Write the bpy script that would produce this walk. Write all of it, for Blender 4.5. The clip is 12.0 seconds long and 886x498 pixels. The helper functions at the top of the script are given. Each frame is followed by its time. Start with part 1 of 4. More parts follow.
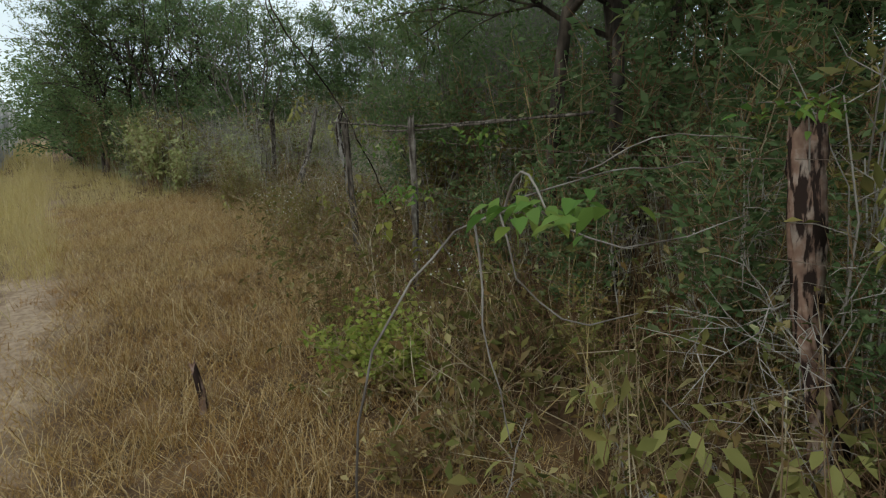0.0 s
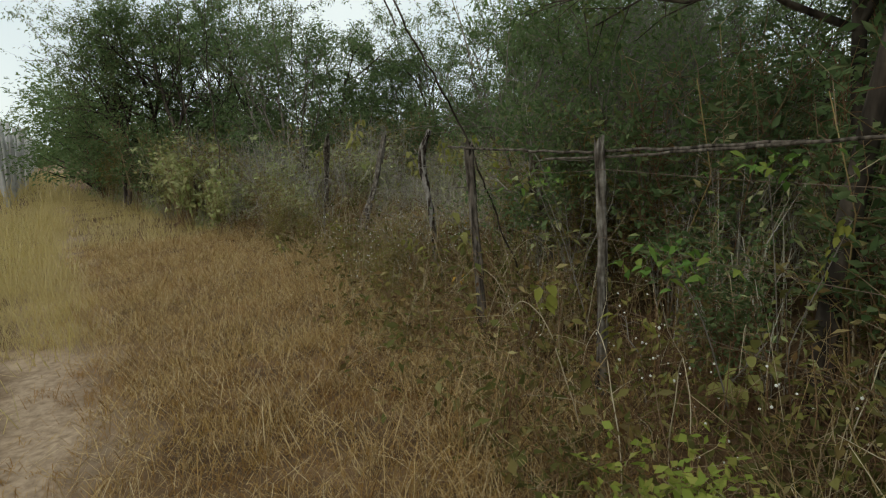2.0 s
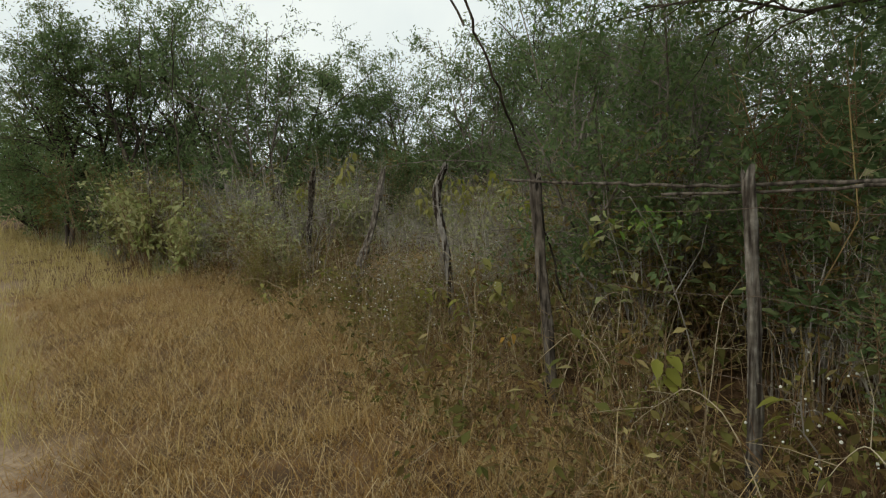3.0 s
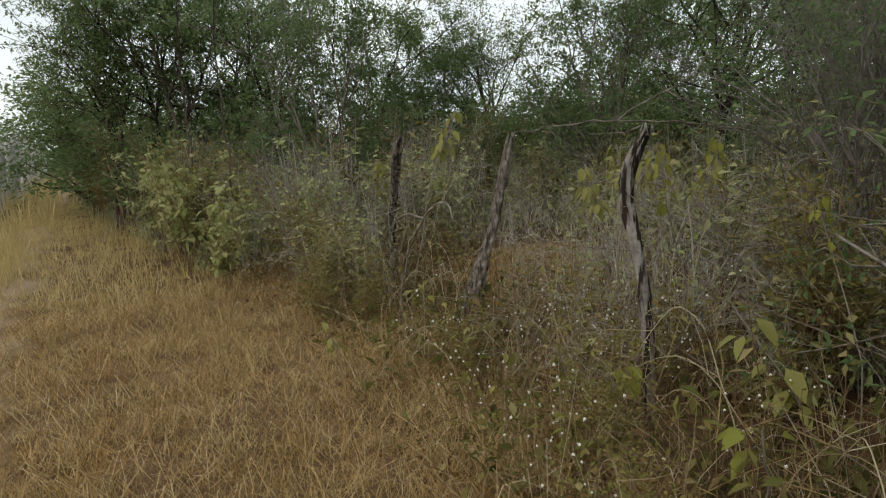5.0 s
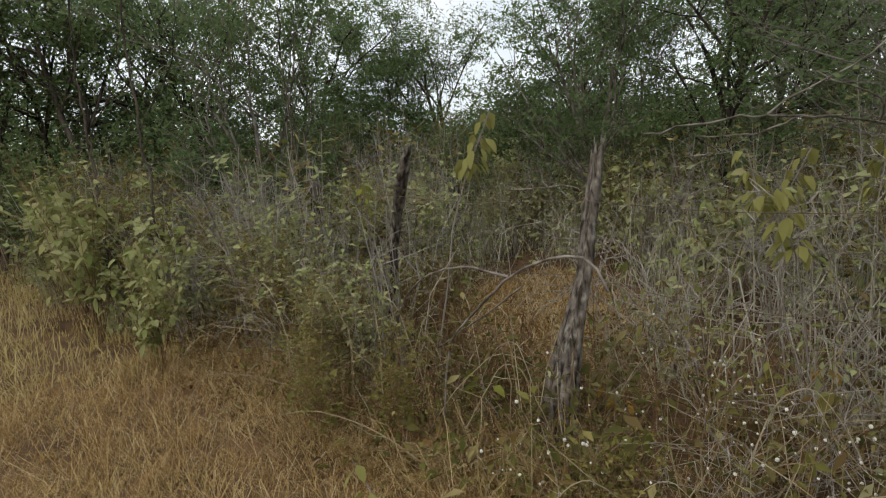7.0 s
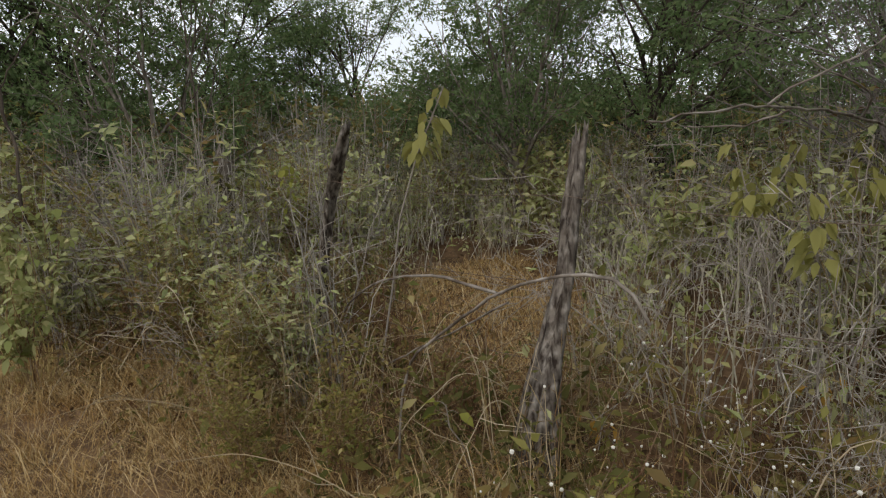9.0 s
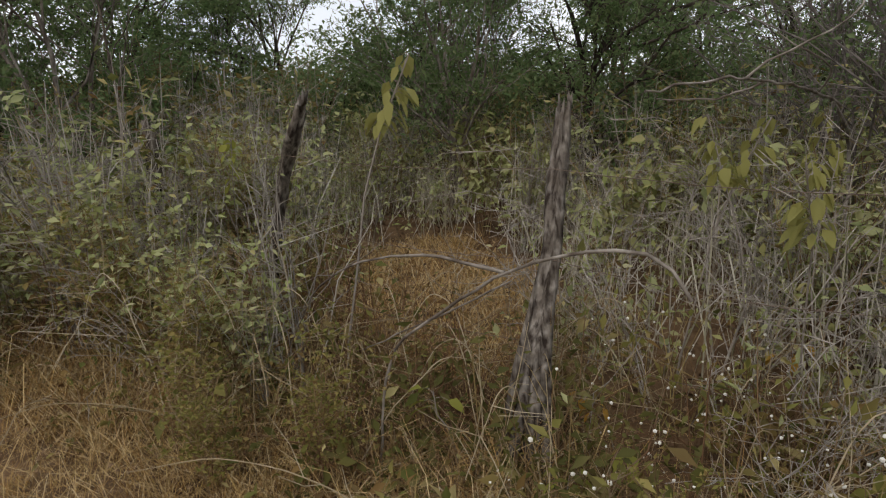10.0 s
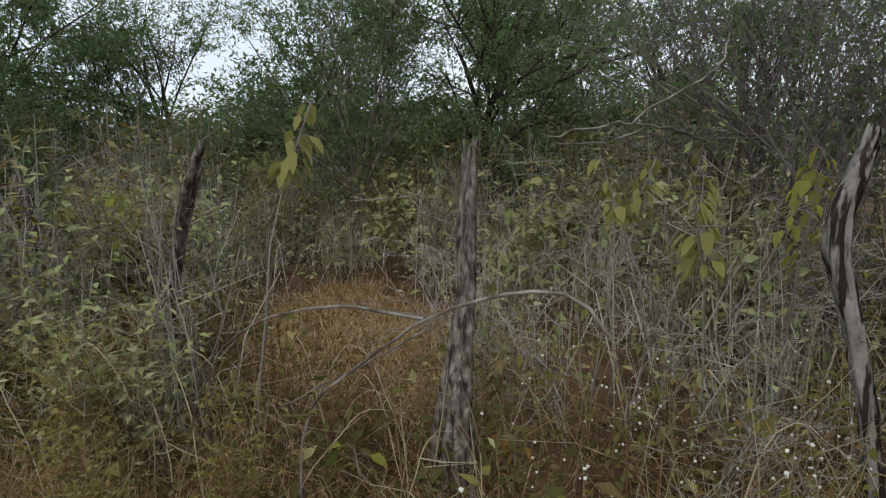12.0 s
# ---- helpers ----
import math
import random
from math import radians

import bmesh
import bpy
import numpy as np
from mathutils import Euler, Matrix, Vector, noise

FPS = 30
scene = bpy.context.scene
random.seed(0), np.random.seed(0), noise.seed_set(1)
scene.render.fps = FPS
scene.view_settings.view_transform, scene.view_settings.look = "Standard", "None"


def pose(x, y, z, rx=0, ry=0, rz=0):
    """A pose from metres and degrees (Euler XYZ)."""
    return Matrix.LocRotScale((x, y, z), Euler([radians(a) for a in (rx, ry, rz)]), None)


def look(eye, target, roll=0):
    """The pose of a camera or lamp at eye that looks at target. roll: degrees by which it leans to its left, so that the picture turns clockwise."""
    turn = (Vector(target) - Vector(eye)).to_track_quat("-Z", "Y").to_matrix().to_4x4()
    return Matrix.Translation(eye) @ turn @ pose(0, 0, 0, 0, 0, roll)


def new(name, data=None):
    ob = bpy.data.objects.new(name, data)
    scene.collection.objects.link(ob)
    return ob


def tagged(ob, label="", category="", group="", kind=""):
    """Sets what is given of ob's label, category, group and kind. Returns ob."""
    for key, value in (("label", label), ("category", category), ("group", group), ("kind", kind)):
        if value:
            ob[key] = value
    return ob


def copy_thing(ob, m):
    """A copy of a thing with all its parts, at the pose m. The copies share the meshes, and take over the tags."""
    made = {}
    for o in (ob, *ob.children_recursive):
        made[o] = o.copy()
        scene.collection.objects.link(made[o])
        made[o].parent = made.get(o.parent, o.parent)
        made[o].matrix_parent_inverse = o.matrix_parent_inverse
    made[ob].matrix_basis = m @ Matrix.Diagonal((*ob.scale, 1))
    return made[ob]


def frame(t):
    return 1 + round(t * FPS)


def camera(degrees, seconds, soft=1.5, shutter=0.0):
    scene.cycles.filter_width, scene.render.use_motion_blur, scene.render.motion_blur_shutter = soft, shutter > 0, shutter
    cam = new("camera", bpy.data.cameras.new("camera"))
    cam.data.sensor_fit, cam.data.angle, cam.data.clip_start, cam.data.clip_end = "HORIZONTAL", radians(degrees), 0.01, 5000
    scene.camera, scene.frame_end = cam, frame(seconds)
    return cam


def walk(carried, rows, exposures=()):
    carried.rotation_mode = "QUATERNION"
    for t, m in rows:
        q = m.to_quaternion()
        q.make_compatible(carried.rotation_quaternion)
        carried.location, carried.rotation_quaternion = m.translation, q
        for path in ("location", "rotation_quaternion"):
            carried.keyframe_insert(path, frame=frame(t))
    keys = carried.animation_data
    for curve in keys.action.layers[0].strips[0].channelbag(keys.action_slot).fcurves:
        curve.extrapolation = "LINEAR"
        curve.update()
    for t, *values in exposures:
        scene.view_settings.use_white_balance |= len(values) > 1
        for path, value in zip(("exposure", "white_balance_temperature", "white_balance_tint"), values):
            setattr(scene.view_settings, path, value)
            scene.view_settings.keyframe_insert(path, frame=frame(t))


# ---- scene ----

cam = camera(73.5, 12.0, soft=1.2)
PATH = [
    (0, (0.176, 0.841, 1.452), (-0.297, 2.726, 0.982), -2.7),
    (0.5, (-0.034, 1.001, 1.468), (-0.473, 2.88, 0.942), -0.3),
    (1, (-0.312, 1.259, 1.464), (-0.817, 3.143, 1.019), -2.0),
    (1.5, (-0.716, 1.582, 1.471), (-1.303, 3.453, 1.077), 1.0),
    (2, (-1.163, 1.976, 1.432), (-1.662, 3.875, 1.056), -2.6),
    (2.5, (-1.562, 2.361, 1.407), (-1.87, 4.314, 1.105), -3.2),
    (3, (-1.984, 2.654, 1.39), (-2.318, 4.611, 1.142), -1.8),
    (3.5, (-2.285, 2.958, 1.37), (-2.705, 4.88, 1.008), -1.9),
    (5.5, (-3.213, 5.374, 1.487), (-3.777, 7.26, 1.134), -2.3),
    (6, (-3.434, 5.636, 1.505), (-3.904, 7.548, 1.151), -3.4),
    (6.5, (-3.766, 5.88, 1.486), (-4.088, 7.824, 1.143), -4.7),
    (8.3, (-4.43, 6.499, 1.512), (-4.697, 8.459, 1.216), -1.7),
    (8.5, (-4.408, 6.51, 1.517), (-4.579, 8.478, 1.206), -2.1),
    (9, (-4.345, 6.592, 1.514), (-4.334, 8.548, 1.099), -1.6),
    (9.5, (-4.425, 6.653, 1.496), (-4.063, 8.559, 1.01), -1.9),
    (10, (-4.588, 6.754, 1.483), (-4.31, 8.674, 0.993), -0.9),
    (10.5, (-4.619, 6.787, 1.491), (-4.285, 8.701, 1.015), 0.4),
    (11, (-4.622, 6.785, 1.492), (-4.078, 8.662, 1.067), 0.6),
    (11.5, (-4.623, 6.785, 1.492), (-3.989, 8.637, 1.081), -1.0),
    (12, (-4.622, 6.784, 1.492), (-4.019, 8.658, 1.137), -1.8),
]
walk(cam, [(t, look(eye, target, roll)) for t, eye, target, roll in PATH],
     [(0, 0.05, 7300, 3), (1.5, -0.03, 7600, 3), (3, 0.02, 8300, 5), (5.5, 0.2, 8000, 9), (9, 0.2, 7900, 14), (10.5, 0.14, 7950, 16), (11, 0.16, 7500, 14), (12, 0.14, 7250, 12)])

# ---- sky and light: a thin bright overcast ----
SUN_UP, SUN_TURN = 48, 215
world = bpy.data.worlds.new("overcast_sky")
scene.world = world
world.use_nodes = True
wn, wl = world.node_tree.nodes, world.node_tree.links
sky = wn.new("ShaderNodeTexSky")
sky.sky_type, sky.sun_disc = "NISHITA", False
sky.sun_elevation, sky.sun_rotation = radians(SUN_UP), radians(SUN_TURN)
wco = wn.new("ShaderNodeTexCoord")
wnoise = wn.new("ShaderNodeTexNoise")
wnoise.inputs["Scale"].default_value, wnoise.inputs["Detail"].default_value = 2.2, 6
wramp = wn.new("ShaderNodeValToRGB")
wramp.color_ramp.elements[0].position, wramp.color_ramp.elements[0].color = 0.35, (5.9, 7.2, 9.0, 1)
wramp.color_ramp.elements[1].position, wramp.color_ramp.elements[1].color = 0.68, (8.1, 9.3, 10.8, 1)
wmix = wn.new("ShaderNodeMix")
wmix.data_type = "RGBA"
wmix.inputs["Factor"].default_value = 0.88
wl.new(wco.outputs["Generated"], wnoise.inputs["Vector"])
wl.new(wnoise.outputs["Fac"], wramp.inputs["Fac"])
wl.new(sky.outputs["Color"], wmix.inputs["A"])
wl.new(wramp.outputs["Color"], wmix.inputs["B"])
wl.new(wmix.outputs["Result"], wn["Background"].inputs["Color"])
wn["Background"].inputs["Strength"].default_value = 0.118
sun_data = bpy.data.lights.new("sun", "SUN")
sun_data.energy, sun_data.angle, sun_data.color = 0.6, radians(25), (1.0, 0.95, 0.87)
sun = new("sun", sun_data)
sun.rotation_euler = (radians(90 - SUN_UP), 0, radians(180 - SUN_TURN))

# ---- materials ----


def material(name, colors, rough=0.9, translucent=0.0, patch=None, patch_scale=0.6, by="island", bump=0.0, bump_scale=60.0, grain=None, edge=(0.38, 0.6)):
    """colors: ramp stops picked per island or per object; patch: a second tint mixed in by broad noise over the ground."""
    m = bpy.data.materials.new(name)
    m.use_nodes = True
    n, l = m.node_tree.nodes, m.node_tree.links
    bsdf = n["Principled BSDF"]
    bsdf.inputs["Roughness"].default_value = rough
    bsdf.inputs["Specular IOR Level"].default_value = 0.12
    if by == "island":
        pick = n.new("ShaderNodeNewGeometry").outputs["Random Per Island"]
    elif by == "object":
        pick = n.new("ShaderNodeObjectInfo").outputs["Random"]
    else:
        tn = n.new("ShaderNodeTexNoise")
        tn.inputs["Scale"].default_value, tn.inputs["Detail"].default_value = by, 8
        l.new(n.new("ShaderNodeTexCoord").outputs["Object"], tn.inputs["Vector"])
        pick = tn.outputs["Fac"]
    ramp = n.new("ShaderNodeValToRGB")
    els = ramp.color_ramp.elements
    while len(els) < len(colors):
        els.new(0.5)
    for i, c in enumerate(colors):
        els[i].position = i / (len(colors) - 1) if by in ("island", "object") else 0.25 + 0.5 * i / (len(colors) - 1)
        els[i].color = (*c, 1)
    l.new(pick, ramp.inputs["Fac"])
    col = ramp.outputs["Color"]
    geo = n.new("ShaderNodeNewGeometry")
    if patch:
        pn = n.new("ShaderNodeTexNoise")
        pn.inputs["Scale"].default_value, pn.inputs["Detail"].default_value = patch_scale, 3
        l.new(geo.outputs["Position"], pn.inputs["Vector"])
        pr = n.new("ShaderNodeMapRange")
        pr.inputs["From Min"].default_value, pr.inputs["From Max"].default_value = 0.42, 0.66
        l.new(pn.outputs["Fac"], pr.inputs["Value"])
        mx = n.new("ShaderNodeMix")
        mx.data_type = "RGBA"
        l.new(pr.outputs["Result"], mx.inputs["Factor"])
        l.new(col, mx.inputs["A"])
        mx.inputs["B"].default_value = (*patch, 1)
        col = mx.outputs["Result"]
    if grain:
        gn = n.new("ShaderNodeTexNoise")
        gn.inputs["Scale"].default_value, gn.inputs["Detail"].default_value = grain[0], 6
        mp = n.new("ShaderNodeMapping")
        mp.inputs["Scale"].default_value = grain[1]
        l.new(n.new("ShaderNodeTexCoord").outputs["Object"], mp.inputs["Vector"])
        l.new(mp.outputs["Vector"], gn.inputs["Vector"])
        gr = n.new("ShaderNodeMapRange")
        gr.inputs["From Min"].default_value, gr.inputs["From Max"].default_value = edge
        l.new(gn.outputs["Fac"], gr.inputs["Value"])
        gx = n.new("ShaderNodeMix")
        gx.data_type = "RGBA"
        l.new(gr.outputs["Result"], gx.inputs["Factor"])
        gx.inputs["A"].default_value = (*grain[2], 1)
        l.new(col, gx.inputs["B"])
        col = gx.outputs["Result"]
        bp = n.new("ShaderNodeBump")
        bp.inputs["Strength"].default_value, bp.inputs["Distance"].default_value = 0.8, 0.012
        l.new(gn.outputs["Fac"], bp.inputs["Height"])
        l.new(bp.outputs["Normal"], bsdf.inputs["Normal"])
    elif bump:
        bn = n.new("ShaderNodeTexNoise")
        bn.inputs["Scale"].default_value, bn.inputs["Detail"].default_value = bump_scale, 8
        l.new(geo.outputs["Position"], bn.inputs["Vector"])
        bp = n.new("ShaderNodeBump")
        bp.inputs["Strength"].default_value, bp.inputs["Distance"].default_value = bump, 0.02
        l.new(bn.outputs["Fac"], bp.inputs["Height"])
        l.new(bp.outputs["Normal"], bsdf.inputs["Normal"])
    l.new(col, bsdf.inputs["Base Color"])
    if translucent:
        tr = n.new("ShaderNodeBsdfTranslucent")
        l.new(col, tr.inputs["Color"])
        ms = n.new("ShaderNodeMixShader")
        ms.inputs["Fac"].default_value = translucent
        l.new(bsdf.outputs["BSDF"], ms.inputs[1])
        l.new(tr.outputs["BSDF"], ms.inputs[2])
        l.new(ms.outputs["Shader"], n["Material Output"].inputs["Surface"])
    return m


DRY_GRASS = material("dry_grass", [(0.19, 0.095, 0.03), (0.40, 0.235, 0.075), (0.52, 0.365, 0.155), (0.25, 0.125, 0.04), (0.45, 0.295, 0.105), (0.32, 0.22, 0.07)], 0.8, 0.3, (0.26, 0.13, 0.045), 1.3)
TALL_GRASS = material("tall_grass", [(0.44, 0.34, 0.13), (0.57, 0.45, 0.21), (0.48, 0.39, 0.14), (0.66, 0.54, 0.31)], 0.8, 0.35, (0.55, 0.44, 0.23), 0.7)
STRAW = material("flattened_straw", [(0.36, 0.22, 0.085), (0.58, 0.43, 0.22), (0.21, 0.11, 0.04), (0.46, 0.30, 0.12), (0.64, 0.51, 0.31), (0.25, 0.135, 0.048)], 0.85, 0.15)
PALE_GRASS = material("bleached_grass", [(0.28, 0.16, 0.06), (0.50, 0.35, 0.14), (0.64, 0.50, 0.26), (0.36, 0.22, 0.085), (0.55, 0.41, 0.19), (0.42, 0.31, 0.11)], 0.8, 0.3, (0.34, 0.19, 0.075), 1.5)
WEED_STEM = material("weed_stems", [(0.13, 0.075, 0.043), (0.32, 0.23, 0.13), (0.18, 0.10, 0.05), (0.56, 0.48, 0.33), (0.24, 0.17, 0.08), (0.48, 0.37, 0.17)], 0.9, 0.0, (0.15, 0.08, 0.045), 1.4)
WEED_LEAF = material("weed_leaves", [(0.07, 0.085, 0.023), (0.17, 0.17, 0.05), (0.28, 0.23, 0.08), (0.11, 0.13, 0.035), (0.28, 0.18, 0.07), (0.12, 0.062, 0.03), (0.50, 0.43, 0.20), (0.18, 0.10, 0.045)], 0.75, 0.35, (0.10, 0.10, 0.032), 1.6)
FLOWER_LEAF = material("olive_weed_leaves", [(0.13, 0.13, 0.036), (0.25, 0.23, 0.07), (0.17, 0.18, 0.05), (0.36, 0.30, 0.11), (0.17, 0.10, 0.04)], 0.75, 0.4)
GREY_STEM = material("grey_stems", [(0.15, 0.13, 0.115), (0.34, 0.31, 0.275), (0.22, 0.19, 0.16), (0.50, 0.47, 0.42)], 0.9)
PALE_TWIG = material("pale_dead_twigs", [(0.17, 0.145, 0.12), (0.32, 0.285, 0.25), (0.48, 0.45, 0.40)], 0.9, by=8.0)
TWIG_DARK = material("dark_grey_twigs", [(0.09, 0.075, 0.07), (0.17, 0.15, 0.14), (0.28, 0.25, 0.24)], 0.9, by=8.0)
FIELD_STEM = material("field_stems", [(0.18, 0.155, 0.12), (0.46, 0.43, 0.36), (0.32, 0.30, 0.21), (0.62, 0.59, 0.52), (0.34, 0.29, 0.22)], 0.9, 0.15)
SHRUB_LEAF = material("shrub_leaves", [(0.25, 0.29, 0.13), (0.40, 0.43, 0.22), (0.33, 0.37, 0.16), (0.49, 0.47, 0.27), (0.22, 0.28, 0.09), (0.38, 0.32, 0.15)], 0.75, 0.35)
PALE_LEAF = material("pale_leaves", [(0.25, 0.28, 0.11), (0.38, 0.38, 0.19), (0.21, 0.25, 0.08), (0.40, 0.36, 0.18)], 0.75, 0.35)
TREE_LEAF = material("tree_leaves", [(0.08, 0.135, 0.05), (0.13, 0.20, 0.085), (0.18, 0.25, 0.115), (0.10, 0.16, 0.06), (0.23, 0.27, 0.13)], 0.6, 0.5)
DARK_LEAF = material("dark_tree_leaves", [(0.06, 0.10, 0.035), (0.10, 0.15, 0.055), (0.14, 0.185, 0.07), (0.16, 0.175, 0.065)], 0.6, 0.45)
BRIGHT_LEAF = material("bright_leaves", [(0.08, 0.17, 0.035), (0.13, 0.23, 0.05), (0.17, 0.26, 0.06), (0.10, 0.20, 0.045), (0.23, 0.27, 0.06)], 0.6, 0.4)
LIME_LEAF = material("yellow_green_leaves", [(0.22, 0.26, 0.05), (0.31, 0.32, 0.07), (0.20, 0.24, 0.05), (0.38, 0.31, 0.08), (0.42, 0.20, 0.04)], 0.6, 0.4)
BROAD_LEAF = material("broad_leaves", [(0.14, 0.20, 0.05), (0.24, 0.28, 0.09), (0.18, 0.24, 0.06), (0.31, 0.29, 0.10), (0.42, 0.21, 0.04), (0.22, 0.25, 0.09)], 0.55, 0.4)
LIME_BUSH = material("lime_bush_leaves", [(0.20, 0.26, 0.05), (0.30, 0.36, 0.08), (0.38, 0.39, 0.10), (0.23, 0.31, 0.06), (0.44, 0.38, 0.12)], 0.6, 0.45)
ORANGE_LEAF = material("orange_leaves", [(0.42, 0.19, 0.03), (0.48, 0.29, 0.06), (0.32, 0.13, 0.05)], 0.6, 0.3)
LITTER = material("leaf_litter", [(0.06, 0.036, 0.022), (0.13, 0.075, 0.042), (0.24, 0.16, 0.10), (0.09, 0.052, 0.03)], 0.9)
BARK = material("dark_bark", [(0.055, 0.042, 0.033), (0.11, 0.088, 0.07), (0.16, 0.13, 0.105)], 0.95, by=14.0, grain=(9, (1, 1, 0.18), (0.03, 0.024, 0.02)))
GREY_BARK = material("grey_bark", [(0.16, 0.13, 0.11), (0.27, 0.24, 0.21), (0.38, 0.35, 0.31)], 0.95, by=12.0, grain=(11, (1, 1, 0.2), (0.10, 0.08, 0.065)))
POST_WOOD = material("weathered_post_wood", [(0.11, 0.09, 0.073), (0.20, 0.175, 0.15), (0.36, 0.33, 0.295)], 0.95, by=22.0, grain=(46, (1, 1, 0.04), (0.035, 0.026, 0.021)), edge=(0.36, 0.60))
POST_PALE = material("barkless_post_wood", [(0.15, 0.135, 0.12), (0.26, 0.24, 0.22), (0.38, 0.355, 0.34)], 0.9, by=30.0, grain=(30, (1, 1, 0.12), (0.035, 0.026, 0.02)), edge=(0.44, 0.51))
POST_DARK = material("dark_weathered_wood", [(0.08, 0.064, 0.052), (0.15, 0.125, 0.105), (0.25, 0.22, 0.19)], 0.95, by=16.0, grain=(38, (1, 1, 0.12), (0.025, 0.02, 0.016)))
POST_RED = material("flaking_bark", [(0.12, 0.065, 0.05), (0.26, 0.16, 0.12), (0.48, 0.39, 0.33)], 0.95, by=16.0, grain=(24, (1, 1, 0.25), (0.035, 0.022, 0.018)), edge=(0.46, 0.52))
STAKE_WOOD = material("silver_stake_wood", [(0.30, 0.29, 0.28), (0.42, 0.41, 0.40), (0.52, 0.51, 0.50)], 0.95, by=6.0)
WIRE = material("rusty_wire", [(0.10, 0.07, 0.05), (0.20, 0.15, 0.12)], 0.6, by=30.0)
PETAL = material("white_flower_heads", [(0.55, 0.54, 0.46), (0.74, 0.73, 0.68)], 0.8)

# the fence runs along U; V points away from the walked track into the scrub
U, V = Vector((-0.583, 0.813, 0)), Vector((0.813, 0.583, 0))


def ground_material():
    m = material("soil_and_sand", [(0.065, 0.04, 0.024), (0.13, 0.08, 0.045), (0.24, 0.15, 0.085)], 0.95, by=3.0, bump=0.9, bump_scale=35)
    n, l = m.node_tree.nodes, m.node_tree.links
    bsdf = n["Principled BSDF"]
    soil = bsdf.inputs["Base Color"].links[0].from_socket
    geo = n.new("ShaderNodeNewGeometry")
    dot = n.new("ShaderNodeVectorMath")
    dot.operation = "DOT_PRODUCT"
    dot.inputs[1].default_value = V
    l.new(geo.outputs["Position"], dot.inputs[0])
    wob = n.new("ShaderNodeTexNoise")
    wob.inputs["Scale"].default_value, wob.inputs["Detail"].default_value = 1.3, 6
    l.new(geo.outputs["Position"], wob.inputs["Vector"])
    add = n.new("ShaderNodeMath")
    add.operation = "MULTIPLY_ADD"
    add.inputs[1].default_value = 1.3
    l.new(wob.outputs["Fac"], add.inputs[0])
    l.new(dot.outputs["Value"], add.inputs[2])
    dist = n.new("ShaderNodeMath")
    dist.operation = "ADD"
    l.new(add.outputs[0], dist.inputs[0])
    ab = n.new("ShaderNodeMath")
    ab.operation = "ABSOLUTE"
    l.new(dist.outputs[0], ab.inputs[0])
    # the track drifts away from the fence further on
    far = n.new("ShaderNodeVectorMath")
    far.operation = "DOT_PRODUCT"
    far.inputs[1].default_value = U
    l.new(geo.outputs["Position"], far.inputs[0])
    drift = n.new("ShaderNodeMapRange")
    drift.inputs["From Min"].default_value, drift.inputs["From Max"].default_value = 6, 106
    drift.inputs["To Min"].default_value, drift.inputs["To Max"].default_value = 0.10, 20.10
    l.new(far.outputs["Value"], drift.inputs["Value"])
    l.new(drift.outputs["Result"], dist.inputs[1])
    track = n.new("ShaderNodeMapRange")
    track.inputs["From Min"].default_value, track.inputs["From Max"].default_value = 0.15, 0.55
    track.inputs["To Min"].default_value, track.inputs["To Max"].default_value = 1, 0
    l.new(ab.outputs[0], track.inputs["Value"])
    # a bare sandy yard far off behind the scrub
    yard = n.new("ShaderNodeVectorMath")
    yard.operation = "DISTANCE"
    yard.inputs[1].default_value = (21, 29, 0)
    l.new(geo.outputs["Position"], yard.inputs[0])
    ym = n.new("ShaderNodeMapRange")
    ym.inputs["From Min"].default_value, ym.inputs["From Max"].default_value = 11, 14
    ym.inputs["To Min"].default_value, ym.inputs["To Max"].default_value = 1, 0
    l.new(yard.outputs["Value"], ym.inputs["Value"])
    mx = n.new("ShaderNodeMath")
    mx.operation = "MAXIMUM"
    l.new(track.outputs["Result"], mx.inputs[0])
    l.new(ym.outputs["Result"], mx.inputs[1])
    fine = n.new("ShaderNodeTexNoise")
    fine.inputs["Scale"].default_value, fine.inputs["Detail"].default_value = 22, 8
    l.new(geo.outputs["Position"], fine.inputs["Vector"])
    sand = n.new("ShaderNodeValToRGB")
    sand.color_ramp.elements[0].position, sand.color_ramp.elements[0].color = 0.3, (0.24, 0.17, 0.115, 1)
    sand.color_ramp.elements[1].position, sand.color_ramp.elements[1].color = 0.7, (0.43, 0.32, 0.225, 1)
    l.new(fine.outputs["Fac"], sand.inputs["Fac"])
    mix = n.new("ShaderNodeMix")
    mix.data_type = "RGBA"
    l.new(mx.outputs[0], mix.inputs["Factor"])
    l.new(soil, mix.inputs["A"])
    l.new(sand.outputs["Color"], mix.inputs["B"])
    l.new(mix.outputs["Result"], bsdf.inputs["Base Color"])
    return m


SOIL = ground_material()

# ---- mesh builders ----


def rng_of(seed):
    return np.random.default_rng(seed)


def mesh_from(name, verts, tris, mat, smooth=False):
    me = bpy.data.meshes.new(name)
    verts, tris = np.asarray(verts, np.float32), np.asarray(tris, np.int32)
    me.vertices.add(len(verts))
    me.vertices.foreach_set("co", verts.ravel())
    me.loops.add(tris.size)
    me.loops.foreach_set("vertex_index", tris.ravel())
    me.polygons.add(len(tris))
    me.polygons.foreach_set("loop_start", np.arange(0, tris.size, 3, dtype=np.int32))
    if smooth:
        me.polygons.foreach_set("use_smooth", np.ones(len(tris), dtype=bool))
    me.update(calc_edges=True)
    me.materials.append(mat)
    return me


